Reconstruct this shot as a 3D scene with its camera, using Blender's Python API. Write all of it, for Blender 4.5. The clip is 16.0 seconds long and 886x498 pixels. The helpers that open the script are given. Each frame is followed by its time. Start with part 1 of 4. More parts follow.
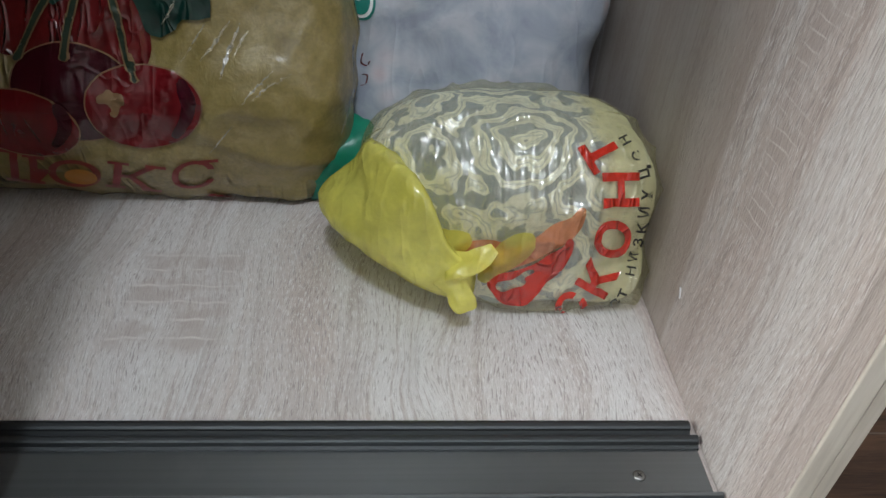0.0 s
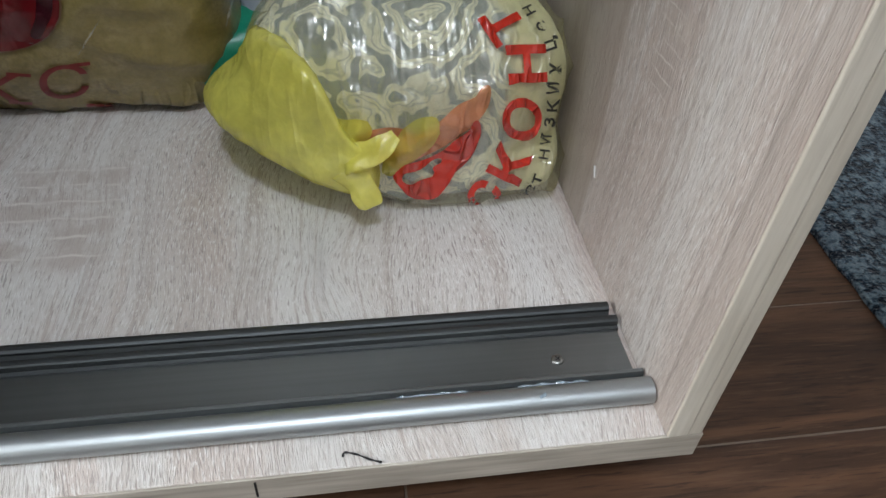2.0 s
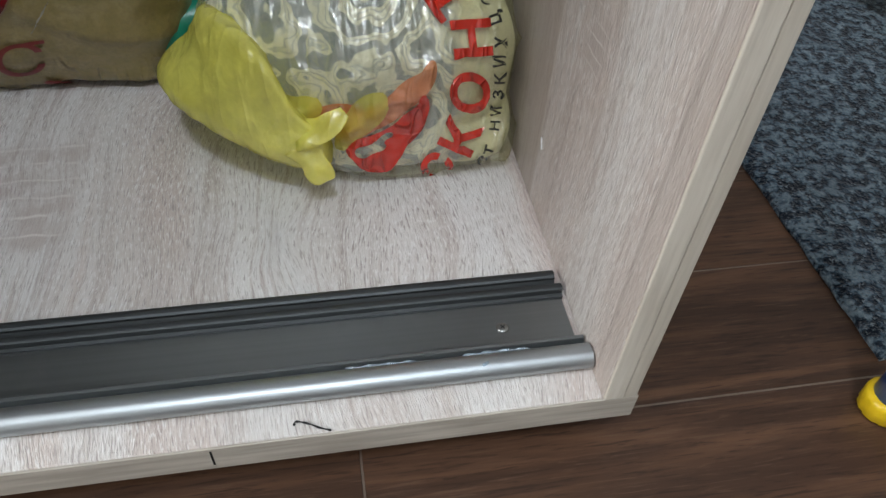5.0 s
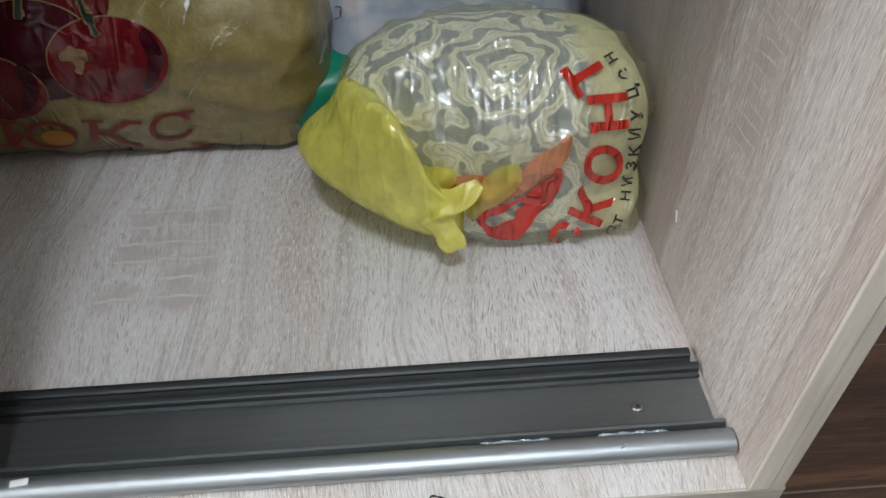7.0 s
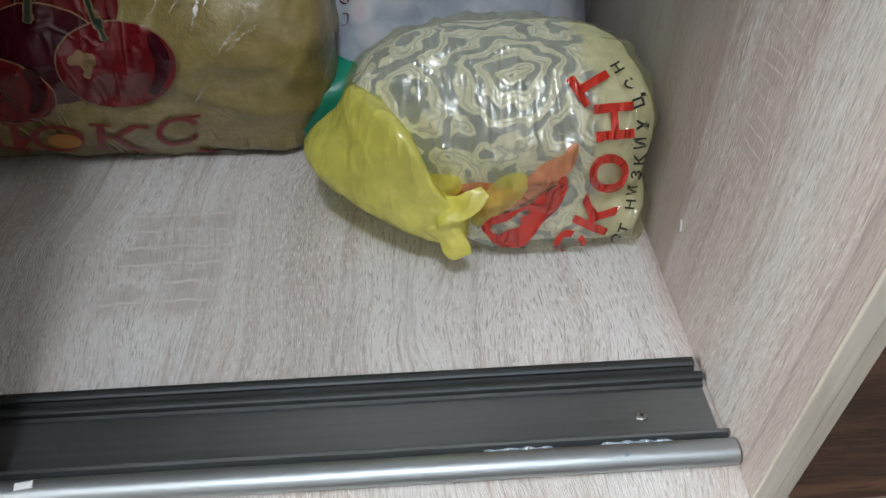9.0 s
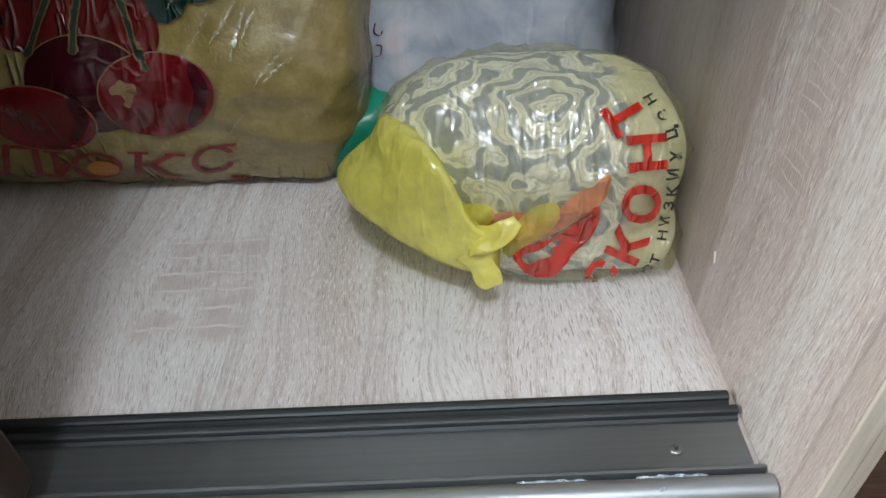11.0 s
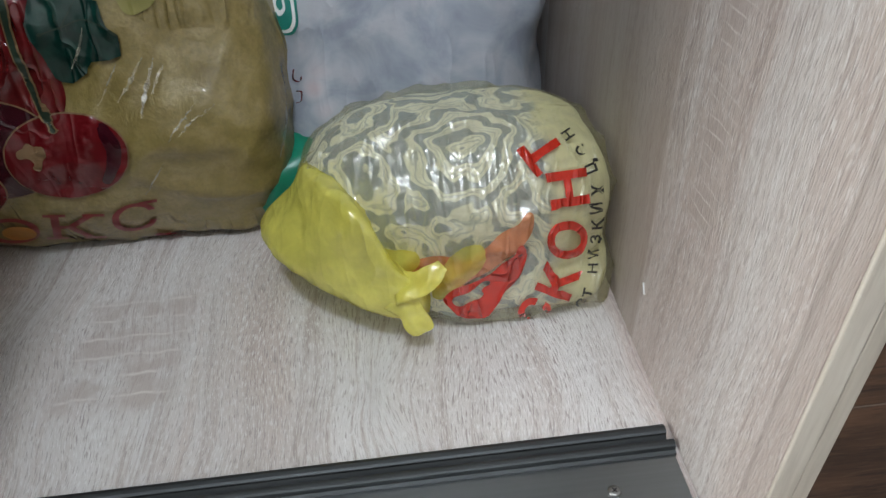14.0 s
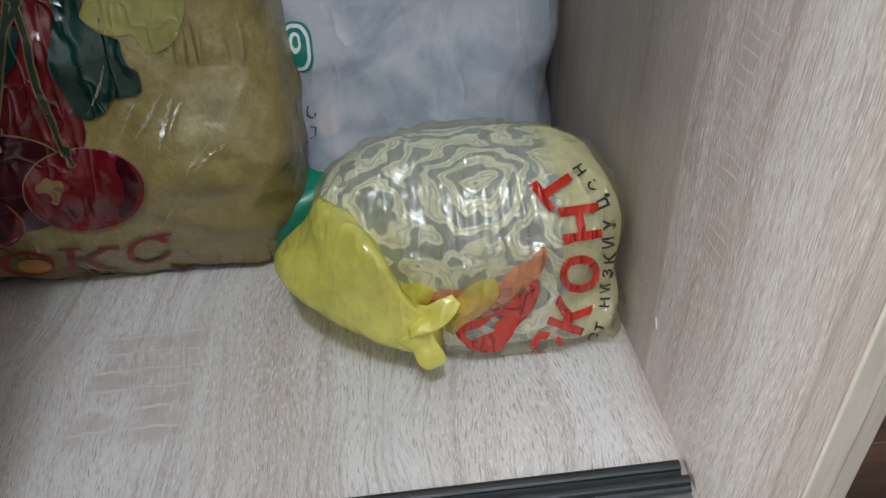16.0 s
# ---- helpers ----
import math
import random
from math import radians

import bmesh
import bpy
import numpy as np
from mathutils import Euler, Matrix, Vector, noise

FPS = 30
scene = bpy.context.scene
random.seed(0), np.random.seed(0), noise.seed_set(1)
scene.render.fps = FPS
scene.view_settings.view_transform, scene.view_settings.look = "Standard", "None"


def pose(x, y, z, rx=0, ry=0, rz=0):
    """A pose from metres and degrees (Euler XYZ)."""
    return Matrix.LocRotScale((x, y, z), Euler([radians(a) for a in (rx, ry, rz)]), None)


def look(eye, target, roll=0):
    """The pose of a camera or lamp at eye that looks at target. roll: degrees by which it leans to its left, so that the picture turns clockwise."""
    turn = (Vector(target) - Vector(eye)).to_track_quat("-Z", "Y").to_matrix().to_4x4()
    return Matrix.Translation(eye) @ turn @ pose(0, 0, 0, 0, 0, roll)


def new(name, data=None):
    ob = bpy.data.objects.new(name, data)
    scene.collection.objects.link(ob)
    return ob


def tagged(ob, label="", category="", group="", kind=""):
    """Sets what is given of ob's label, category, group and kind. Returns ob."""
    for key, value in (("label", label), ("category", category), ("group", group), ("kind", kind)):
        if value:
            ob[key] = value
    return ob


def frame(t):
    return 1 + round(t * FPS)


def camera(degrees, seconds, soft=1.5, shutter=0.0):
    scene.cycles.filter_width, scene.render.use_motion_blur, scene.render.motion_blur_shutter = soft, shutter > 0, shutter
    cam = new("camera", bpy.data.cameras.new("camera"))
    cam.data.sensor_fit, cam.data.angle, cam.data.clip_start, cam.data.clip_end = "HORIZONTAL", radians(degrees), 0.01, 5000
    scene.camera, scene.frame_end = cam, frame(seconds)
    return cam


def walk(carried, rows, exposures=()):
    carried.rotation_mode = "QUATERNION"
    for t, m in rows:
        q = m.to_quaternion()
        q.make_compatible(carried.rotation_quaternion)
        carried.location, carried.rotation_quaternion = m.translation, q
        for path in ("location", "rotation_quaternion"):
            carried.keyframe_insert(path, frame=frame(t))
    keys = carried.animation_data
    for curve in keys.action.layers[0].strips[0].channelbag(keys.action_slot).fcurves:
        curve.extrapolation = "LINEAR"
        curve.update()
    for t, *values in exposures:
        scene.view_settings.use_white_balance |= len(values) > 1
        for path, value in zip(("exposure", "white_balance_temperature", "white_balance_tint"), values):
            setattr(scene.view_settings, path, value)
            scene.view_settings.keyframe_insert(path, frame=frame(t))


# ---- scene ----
# ---- camera and walk ----
cam = camera(62.16, 16.0, 1.5)
PATH = [
    (0, -0.1483, -0.1485, 0.2778, 51.717, -3.566, -2.843),
    (0.5, -0.1432, -0.1597, 0.2782, 52.570, -4.340, -4.485),
    (1, -0.1400, -0.1516, 0.2660, 50.544, -3.663, -5.778),
    (1.5, -0.1365, -0.1479, 0.2571, 48.458, -3.039, -6.045),
    (2, -0.1264, -0.1449, 0.2484, 46.801, -3.403, -8.558),
    (2.5, -0.1134, -0.1528, 0.2442, 46.561, -3.402, -10.504),
    (3, -0.1135, -0.1578, 0.2377, 46.805, -4.644, -11.525),
    (3.2, -0.1107, -0.1561, 0.2336, 46.095, -4.468, -11.544),
    (5.3, -0.1070, -0.1474, 0.2657, 42.998, -1.957, -8.682),
    (5.5, -0.1115, -0.1460, 0.2632, 44.024, -1.321, -7.010),
    (6, -0.1255, -0.1407, 0.2734, 45.670, -0.217, -4.646),
    (6.5, -0.1327, -0.1364, 0.2723, 45.864, 0.365, -3.534),
    (7, -0.1286, -0.1357, 0.2762, 45.825, 0.703, -4.085),
    (7.5, -0.1237, -0.1352, 0.2804, 45.982, -0.025, -6.210),
    (8, -0.1244, -0.1367, 0.2768, 46.008, 0.025, -5.575),
    (10.5, -0.1389, -0.1339, 0.2785, 47.596, 0.898, -1.996),
    (11, -0.1363, -0.1357, 0.2792, 48.360, 1.013, -2.104),
    (11.5, -0.1360, -0.1333, 0.2827, 49.180, 0.816, -2.974),
    (12, -0.1300, -0.1335, 0.2849, 49.692, 0.648, -4.164),
    (12.5, -0.1285, -0.1308, 0.2832, 49.702, 1.236, -4.697),
    (13, -0.1200, -0.1262, 0.2785, 49.610, 1.515, -5.384),
    (13.5, -0.1150, -0.1229, 0.2799, 49.562, 2.340, -6.064),
    (14, -0.1143, -0.1238, 0.2826, 49.954, 2.254, -6.363),
    (14.5, -0.1174, -0.1274, 0.2834, 50.349, 1.911, -6.135),
    (15, -0.1167, -0.1300, 0.2854, 50.540, 2.191, -6.380),
    (15.5, -0.1176, -0.1298, 0.2836, 51.053, 2.507, -6.034),
    (16, -0.1189, -0.1255, 0.2843, 52.637, 2.333, -6.030),
]
walk(cam, [(t, pose(x, y, z, rx, ry, rz)) for t, x, y, z, rx, ry, rz in PATH],
     exposures=[(0.0, -0.26), (0.5, -0.10), (1.0, -0.08), (1.5, -0.16), (2.0, -0.34), (2.5, -0.40), (3.0, -0.40), (5.5, -0.36), (6.0, -0.35),
                (6.5, -0.31), (8.0, -0.27), (10.5, -0.09), (12.0, 0.05), (13.5, -0.10), (15.0, -0.20), (16.0, -0.21)])

# ---- light: a globe lamp under the ceiling and soft daylight from an unseen window added down the room ----
world = bpy.data.worlds.new("world")
scene.world = world
world.use_nodes = True
world.node_tree.nodes["Background"].inputs["Color"].default_value = (0.9, 0.95, 1.0, 1)
world.node_tree.nodes["Background"].inputs["Strength"].default_value = 0.012
scene.view_settings.exposure = 0.0
FLOOR = -0.043
LAMPS = (((-0.21, -1.0, 2.34), 101.0),)
WINDOW = (-2.45, -1.25, 0.0, 0.75, 2.10)  # the wall's face, from y to y, from z to z
sky_data = bpy.data.lights.new("added_window_light", "AREA")
sky_data.shape, sky_data.size, sky_data.size_y = "RECTANGLE", 1.15, 1.25
sky_data.energy, sky_data.color = 88.0, (0.885, 0.905, 0.90)
sky_light = new("added_window_light", sky_data)
sky_light.matrix_world = look((WINDOW[0] - 0.03, -0.625, 1.42), (0.0, -0.625, 1.42))
for at, watts in LAMPS:
    lamp_data = bpy.data.lights.new("lamp_light", "POINT")
    lamp_data.shadow_soft_size, lamp_data.energy, lamp_data.color = 0.15, watts, (0.80, 0.90, 1.0)
    lamp_light = new("lamp_light", lamp_data)
    lamp_light.location = at


# ---- materials ----
def nodes_of(name):
    m = bpy.data.materials.new(name)
    m.use_nodes = True
    nt = m.node_tree
    return m, nt, nt.nodes["Principled BSDF"]


def node(nt, kind, **values):
    n = nt.nodes.new("ShaderNode" + kind)
    for key, value in values.items():
        if key in n.inputs:
            n.inputs[key].default_value = value
    return n


def ramp(nt, source, stops):
    n = nt.nodes.new("ShaderNodeValToRGB")
    cr = n.color_ramp
    while len(cr.elements) < len(stops):
        cr.elements.new(0.5)
    for el, (at, col) in zip(cr.elements, stops):
        el.position = at
        el.color = (*col, 1) if len(col) == 3 else col
    nt.links.new(source, n.inputs["Fac"])
    return n.outputs["Color"]


def grey(a):
    return (a, a, a)


def mapped(nt, scale=(1, 1, 1), rot=(0, 0, 0), loc=(0, 0, 0), source=None):
    mp = nt.nodes.new("ShaderNodeMapping")
    mp.inputs["Scale"].default_value = scale
    mp.inputs["Rotation"].default_value = [radians(a) for a in rot]
    mp.inputs["Location"].default_value = loc
    if source is None:
        source = nt.nodes.new("ShaderNodeTexCoord").outputs["Object"]
    nt.links.new(source, mp.inputs["Vector"])
    return mp.outputs["Vector"]


def tex(nt, vec, scale, detail=4.0, rough=0.55, distort=0.0):
    n = nt.nodes.new("ShaderNodeTexNoise")
    n.inputs["Scale"].default_value, n.inputs["Detail"].default_value = scale, detail
    n.inputs["Roughness"].default_value, n.inputs["Distortion"].default_value = rough, distort
    nt.links.new(vec, n.inputs["Vector"])
    return n.outputs["Fac"]


def mix(nt, a, b, fac, mode="MIX"):
    n = nt.nodes.new("ShaderNodeMix")
    n.data_type, n.blend_type = "RGBA", mode
    for socket, v in ((n.inputs[6], a), (n.inputs[7], b)):
        if isinstance(v, tuple):
            socket.default_value = (*v, 1)
        else:
            nt.links.new(v, socket)
    if isinstance(fac, (int, float)):
        n.inputs[0].default_value = fac
    else:
        nt.links.new(fac, n.inputs[0])
    return n.outputs[2]


def calc(nt, op, a, b=0.0, clamp=False):
    n = nt.nodes.new("ShaderNodeMath")
    n.operation, n.use_clamp = op, clamp
    for socket, v in zip(n.inputs, (a, b)):
        if isinstance(v, (int, float)):
            socket.default_value = v
        else:
            nt.links.new(v, socket)
    return n.outputs[0]


def bump(nt, bsdf, height, strength, distance):
    n = nt.nodes.new("ShaderNodeBump")
    n.inputs["Strength"].default_value, n.inputs["Distance"].default_value = strength, distance
    nt.links.new(height, n.inputs["Height"])
    nt.links.new(n.outputs["Normal"], bsdf.inputs["Normal"])
    nt.links.new(n.outputs["Normal"], bsdf.inputs["Coat Normal"])


def ridge(nt, vec, scale, sharp=8.0, detail=2.0):
    """Narrow crests, like creases in film."""
    d = calc(nt, "ABSOLUTE", calc(nt, "SUBTRACT", tex(nt, vec, scale, detail, 0.5), 0.5))
    r = calc(nt, "SUBTRACT", 1.0, calc(nt, "MULTIPLY", d, sharp), True)
    return calc(nt, "MULTIPLY", r, r)


def between(nt, v, lo, hi, soft):
    """1 where v lies between lo and hi, with soft ends."""
    def step(a, sign):
        n = nt.nodes.new("ShaderNodeMapRange")
        n.interpolation_type = "SMOOTHSTEP"
        n.inputs["From Min"].default_value, n.inputs["From Max"].default_value = a - soft, a + soft
        n.inputs["To Min"].default_value, n.inputs["To Max"].default_value = (0, 1) if sign > 0 else (1, 0)
        nt.links.new(v, n.inputs["Value"])
        return n.outputs["Result"]
    return calc(nt, "MULTIPLY", step(lo, 1), step(hi, -1))


def sonoma(name, across, along, seed, marks=(), knots=(), swing=0.07, strips=()):
    """Bleached oak foil: across and along name the axes over and with the grain; marks are patches of saw marks, knots
    eyes in the grain, strips bands of darker grain and of painted-in shade.
    """
    m, nt, b = nodes_of(name)
    sep = nt.nodes.new("ShaderNodeSeparateXYZ")
    nt.links.new(nt.nodes.new("ShaderNodeTexCoord").outputs["Object"], sep.inputs[0])
    u, v = sep.outputs[across], sep.outputs[along]
    for ku, kv, size in knots:
        du = calc(nt, "DIVIDE", calc(nt, "SUBTRACT", u, ku), size)
        dv = calc(nt, "DIVIDE", calc(nt, "SUBTRACT", v, kv), size * 2.2)
        d2 = calc(nt, "ADD", calc(nt, "MULTIPLY", du, du), calc(nt, "MULTIPLY", dv, dv))
        fall = calc(nt, "DIVIDE", size * 1.6, calc(nt, "ADD", d2, 1.0))
        u = calc(nt, "ADD", u, calc(nt, "MULTIPLY", fall, du))
    comb = nt.nodes.new("ShaderNodeCombineXYZ")
    nt.links.new(u, comb.inputs[0])
    nt.links.new(v, comb.inputs[1])
    comb.inputs[2].default_value = seed
    flat = comb.outputs[0]
    sway = tex(nt, mapped(nt, (5, 4, 1), source=flat), 1.0, 2.0)
    off = nt.nodes.new("ShaderNodeCombineXYZ")
    nt.links.new(calc(nt, "MULTIPLY", calc(nt, "SUBTRACT", sway, 0.5), swing), off.inputs[0])
    add = nt.nodes.new("ShaderNodeVectorMath")
    nt.links.new(flat, add.inputs[0])
    nt.links.new(off.outputs[0], add.inputs[1])
    warped = add.outputs[0]
    # fine wander of the pores round the slow sway of the grain
    jit = nt.nodes.new("ShaderNodeCombineXYZ")
    nt.links.new(calc(nt, "MULTIPLY", calc(nt, "SUBTRACT", tex(nt, mapped(nt, (70, 22, 1), source=warped), 1.0, 2.0), 0.5), 0.0026), jit.inputs[0])
    wander = nt.nodes.new("ShaderNodeVectorMath")
    nt.links.new(warped, wander.inputs[0])
    nt.links.new(jit.outputs[0], wander.inputs[1])
    fine = wander.outputs[0]
    broad = tex(nt, mapped(nt, (19, 1.6, 1), source=warped), 1.0, 3.0, 0.5, 0.6)
    zone = tex(nt, mapped(nt, (13, 3.4, 1), (0, 0, 12), source=warped), 1.0, 2.0)
    rings = tex(nt, mapped(nt, (125, 4.2, 1), source=warped), 1.0, 3.0, 0.6, 0.7)
    flow = tex(nt, mapped(nt, (430, 9, 1), source=fine), 1.0, 3.0, 0.6, 0.4)
    pore = tex(nt, mapped(nt, (1600, 190, 1), source=fine), 1.0, 3.0, 0.6, 0.3)
    dash = tex(nt, mapped(nt, (1350, 120, 1), (0, 0, 2), source=fine), 1.0, 2.0, 0.6, 0.4)
    col = ramp(nt, broad, [(0.30, (0.49, 0.405, 0.365)), (0.43, (0.56, 0.485, 0.445)), (0.51, (0.615, 0.57, 0.54)), (0.66, (0.665, 0.64, 0.62))])
    col = mix(nt, col, (0.36, 0.285, 0.25), ramp(nt, rings, [(0.32, grey(0.6)), (0.46, grey(0.0))]))
    col = mix(nt, col, (0.70, 0.675, 0.655), ramp(nt, rings, [(0.56, grey(0.0)), (0.70, grey(0.5))]))
    col = mix(nt, col, (0.38, 0.30, 0.265), calc(nt, "MULTIPLY", ramp(nt, flow, [(0.36, grey(0.65)), (0.46, grey(0.0))]), ramp(nt, zone, [(0.42, grey(0.9)), (0.60, grey(0.15))])))
    fibre = calc(nt, "MULTIPLY", ramp(nt, pore, [(0.52, grey(0.0)), (0.62, grey(0.8))]), ramp(nt, zone, [(0.36, grey(0.45)), (0.58, grey(0.95))]))
    col = mix(nt, col, (0.80, 0.785, 0.77), fibre)
    col = mix(nt, col, (0.30, 0.25, 0.23), calc(nt, "MULTIPLY", ramp(nt, dash, [(0.36, grey(0.9)), (0.44, grey(0.0))]), ramp(nt, zone, [(0.40, grey(0.55)), (0.62, grey(0.85))])))
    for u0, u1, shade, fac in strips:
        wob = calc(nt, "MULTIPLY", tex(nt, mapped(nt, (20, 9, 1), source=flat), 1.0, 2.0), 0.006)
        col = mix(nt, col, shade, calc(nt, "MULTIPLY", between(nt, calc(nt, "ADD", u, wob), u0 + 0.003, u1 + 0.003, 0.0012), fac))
    for u0, u1, v0, v1, pitch in marks:
        wob = calc(nt, "MULTIPLY", tex(nt, mapped(nt, (60, 60, 1), source=flat), 1.0, 2.0), 0.012)
        zone = calc(nt, "MULTIPLY", between(nt, calc(nt, "ADD", u, wob), u0, u1, 0.006), between(nt, calc(nt, "ADD", v, wob), v0, v1, 0.006))
        line = calc(nt, "ABSOLUTE", calc(nt, "SUBTRACT", calc(nt, "FRACT", calc(nt, "DIVIDE", calc(nt, "ADD", v, calc(nt, "MULTIPLY", wob, 0.5)), pitch)), 0.5))
        patch = ramp(nt, tex(nt, mapped(nt, (70, 60, 1), source=flat), 1.0, 3.0), [(0.40, grey(0.1)), (0.58, grey(1.0))])
        col = mix(nt, col, (0.45, 0.38, 0.345), calc(nt, "MULTIPLY", calc(nt, "MULTIPLY", zone, patch), 0.7))
        ln = calc(nt, "MULTIPLY", calc(nt, "MULTIPLY", zone, patch), ramp(nt, line, [(0.0, grey(0.85)), (0.10, grey(0.0))]))
        col = mix(nt, col, (0.74, 0.70, 0.66), ln)
    nt.links.new(col, b.inputs["Base Color"])
    nt.links.new(ramp(nt, pore, [(0.3, grey(0.42)), (0.7, grey(0.56))]), b.inputs["Roughness"])
    b.inputs["Specular IOR Level"].default_value = 0.35
    bump(nt, b, calc(nt, "ADD", pore, dash), 0.9, 0.0006)
    return m


def speckled(name, dark, mid, light, scale, rough, rel=0.2, dist=0.0005, spec=0.4, metal=0.0, stretch=(1, 1, 1)):
    m, nt, b = nodes_of(name)
    vec = mapped(nt, stretch)
    n1, n2 = tex(nt, vec, scale, 4.0), tex(nt, vec, scale * 0.13, 3.0)
    col = ramp(nt, n1, [(0.3, dark), (0.5, mid), (0.7, light)])
    col = mix(nt, col, dark, ramp(nt, n2, [(0.3, grey(0.35)), (0.65, grey(0.0))]))
    nt.links.new(col, b.inputs["Base Color"])
    nt.links.new(ramp(nt, n2, [(0.3, grey(rough * 0.85)), (0.7, grey(min(1, rough * 1.15)))]), b.inputs["Roughness"])
    b.inputs["Specular IOR Level"].default_value, b.inputs["Metallic"].default_value = spec, metal
    bump(nt, b, n1, rel, dist)
    return m


M_BOTTOM = sonoma("oak_foil_bottom", 0, 1, 0.0, [(-0.282, -0.228, 0.122, 0.20, 0.0135)], [(-0.133, 0.110, 0.006)])
# first two strips are grain; the deep one paints shade towards the back
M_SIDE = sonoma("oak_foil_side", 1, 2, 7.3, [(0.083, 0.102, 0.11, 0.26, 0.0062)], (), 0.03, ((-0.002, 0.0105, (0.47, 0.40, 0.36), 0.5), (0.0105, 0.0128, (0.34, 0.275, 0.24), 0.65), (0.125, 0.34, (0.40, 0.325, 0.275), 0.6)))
M_BACK = sonoma("oak_foil_back", 0, 2, 3.1)
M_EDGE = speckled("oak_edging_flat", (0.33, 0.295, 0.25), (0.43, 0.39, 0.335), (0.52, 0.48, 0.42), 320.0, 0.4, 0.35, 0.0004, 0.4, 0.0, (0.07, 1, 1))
# upright edging is lighter than the flat strip, its outer half darker
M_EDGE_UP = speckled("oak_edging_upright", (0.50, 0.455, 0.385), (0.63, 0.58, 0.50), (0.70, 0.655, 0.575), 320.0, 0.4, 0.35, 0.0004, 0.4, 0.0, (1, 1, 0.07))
M_EDGE_DARK = speckled("oak_edging_outer_half", (0.42, 0.375, 0.315), (0.53, 0.485, 0.41), (0.60, 0.555, 0.475), 320.0, 0.4, 0.35, 0.0004, 0.4, 0.0, (1, 1, 0.07))
M_WALL = speckled("wall_paper", (0.36, 0.35, 0.33), (0.42, 0.41, 0.39), (0.46, 0.45, 0.43), 40.0, 0.85)
M_DOOR = speckled("dark_door_board", (0.030, 0.018, 0.012), (0.045, 0.028, 0.019), (0.06, 0.038, 0.026), 30.0, 0.5, 0.2, 0.0004, 0.4, 0.0, (20, 1, 1))
M_CEIL = speckled("ceiling_paint", (0.74, 0.74, 0.72), (0.78, 0.78, 0.77), (0.8, 0.8, 0.8), 20.0, 0.9)


def anodized(name="anodized_aluminium", gain=1.2, rough=0.28):
    m, nt, b = nodes_of(name)
    vec = mapped(nt, (3, 420, 420))
    n1 = tex(nt, vec, 1.0, 4.0)
    n2 = tex(nt, mapped(nt), 30.0, 4.0)
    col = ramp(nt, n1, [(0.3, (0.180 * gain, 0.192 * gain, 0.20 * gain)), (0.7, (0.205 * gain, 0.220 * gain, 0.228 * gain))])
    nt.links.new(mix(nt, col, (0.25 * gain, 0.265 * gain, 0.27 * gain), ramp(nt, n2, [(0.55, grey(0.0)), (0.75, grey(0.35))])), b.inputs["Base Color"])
    b.inputs["Metallic"].default_value = 0.9
    nt.links.new(ramp(nt, n1, [(0.3, grey(rough)), (0.7, grey(rough + 0.1))]), b.inputs["Roughness"])
    bump(nt, b, n1, 0.12, 0.0002)
    return m


def floor_wood():
    """Dark brown wood-look flooring; every board takes its own shade and shift of grain."""
    m, nt, b = nodes_of("dark_floor_wood")
    info = nt.nodes.new("ShaderNodeObjectInfo")
    shift = nt.nodes.new("ShaderNodeVectorMath")
    comb = nt.nodes.new("ShaderNodeCombineXYZ")
    nt.links.new(calc(nt, "MULTIPLY", info.outputs["Random"], 9.0), comb.inputs[0])
    nt.links.new(calc(nt, "MULTIPLY", info.outputs["Random"], 3.0), comb.inputs[2])
    geo = nt.nodes.new("ShaderNodeNewGeometry")
    nt.links.new(geo.outputs["Position"], shift.inputs[0])
    nt.links.new(comb.outputs[0], shift.inputs[1])
    vec = shift.outputs[0]
    broad = tex(nt, mapped(nt, (4, 48, 1), source=vec), 1.0, 4.0, 0.6, 0.9)
    fine = tex(nt, mapped(nt, (40, 620, 1), source=vec), 1.0, 4.0, 0.65, 0.5)
    col = ramp(nt, broad, [(0.28, (0.030, 0.015, 0.009)), (0.5, (0.062, 0.031, 0.018)), (0.72, (0.140, 0.070, 0.038))])
    col = mix(nt, col, (0.014, 0.008, 0.006), ramp(nt, fine, [(0.34, grey(0.7)), (0.45, grey(0.0))]))
    col = mix(nt, col, (0.15, 0.090, 0.060), ramp(nt, fine, [(0.55, grey(0.0)), (0.72, grey(0.5))]))
    col = mix(nt, col, (0.035, 0.02, 0.014), calc(nt, "MULTIPLY", info.outputs["Random"], 0.35))
    nt.links.new(col, b.inputs["Base Color"])
    b.inputs["Roughness"].default_value, b.inputs["Specular IOR Level"].default_value = 0.42, 0.3
    bump(nt, b, fine, 0.3, 0.0004)
    return m


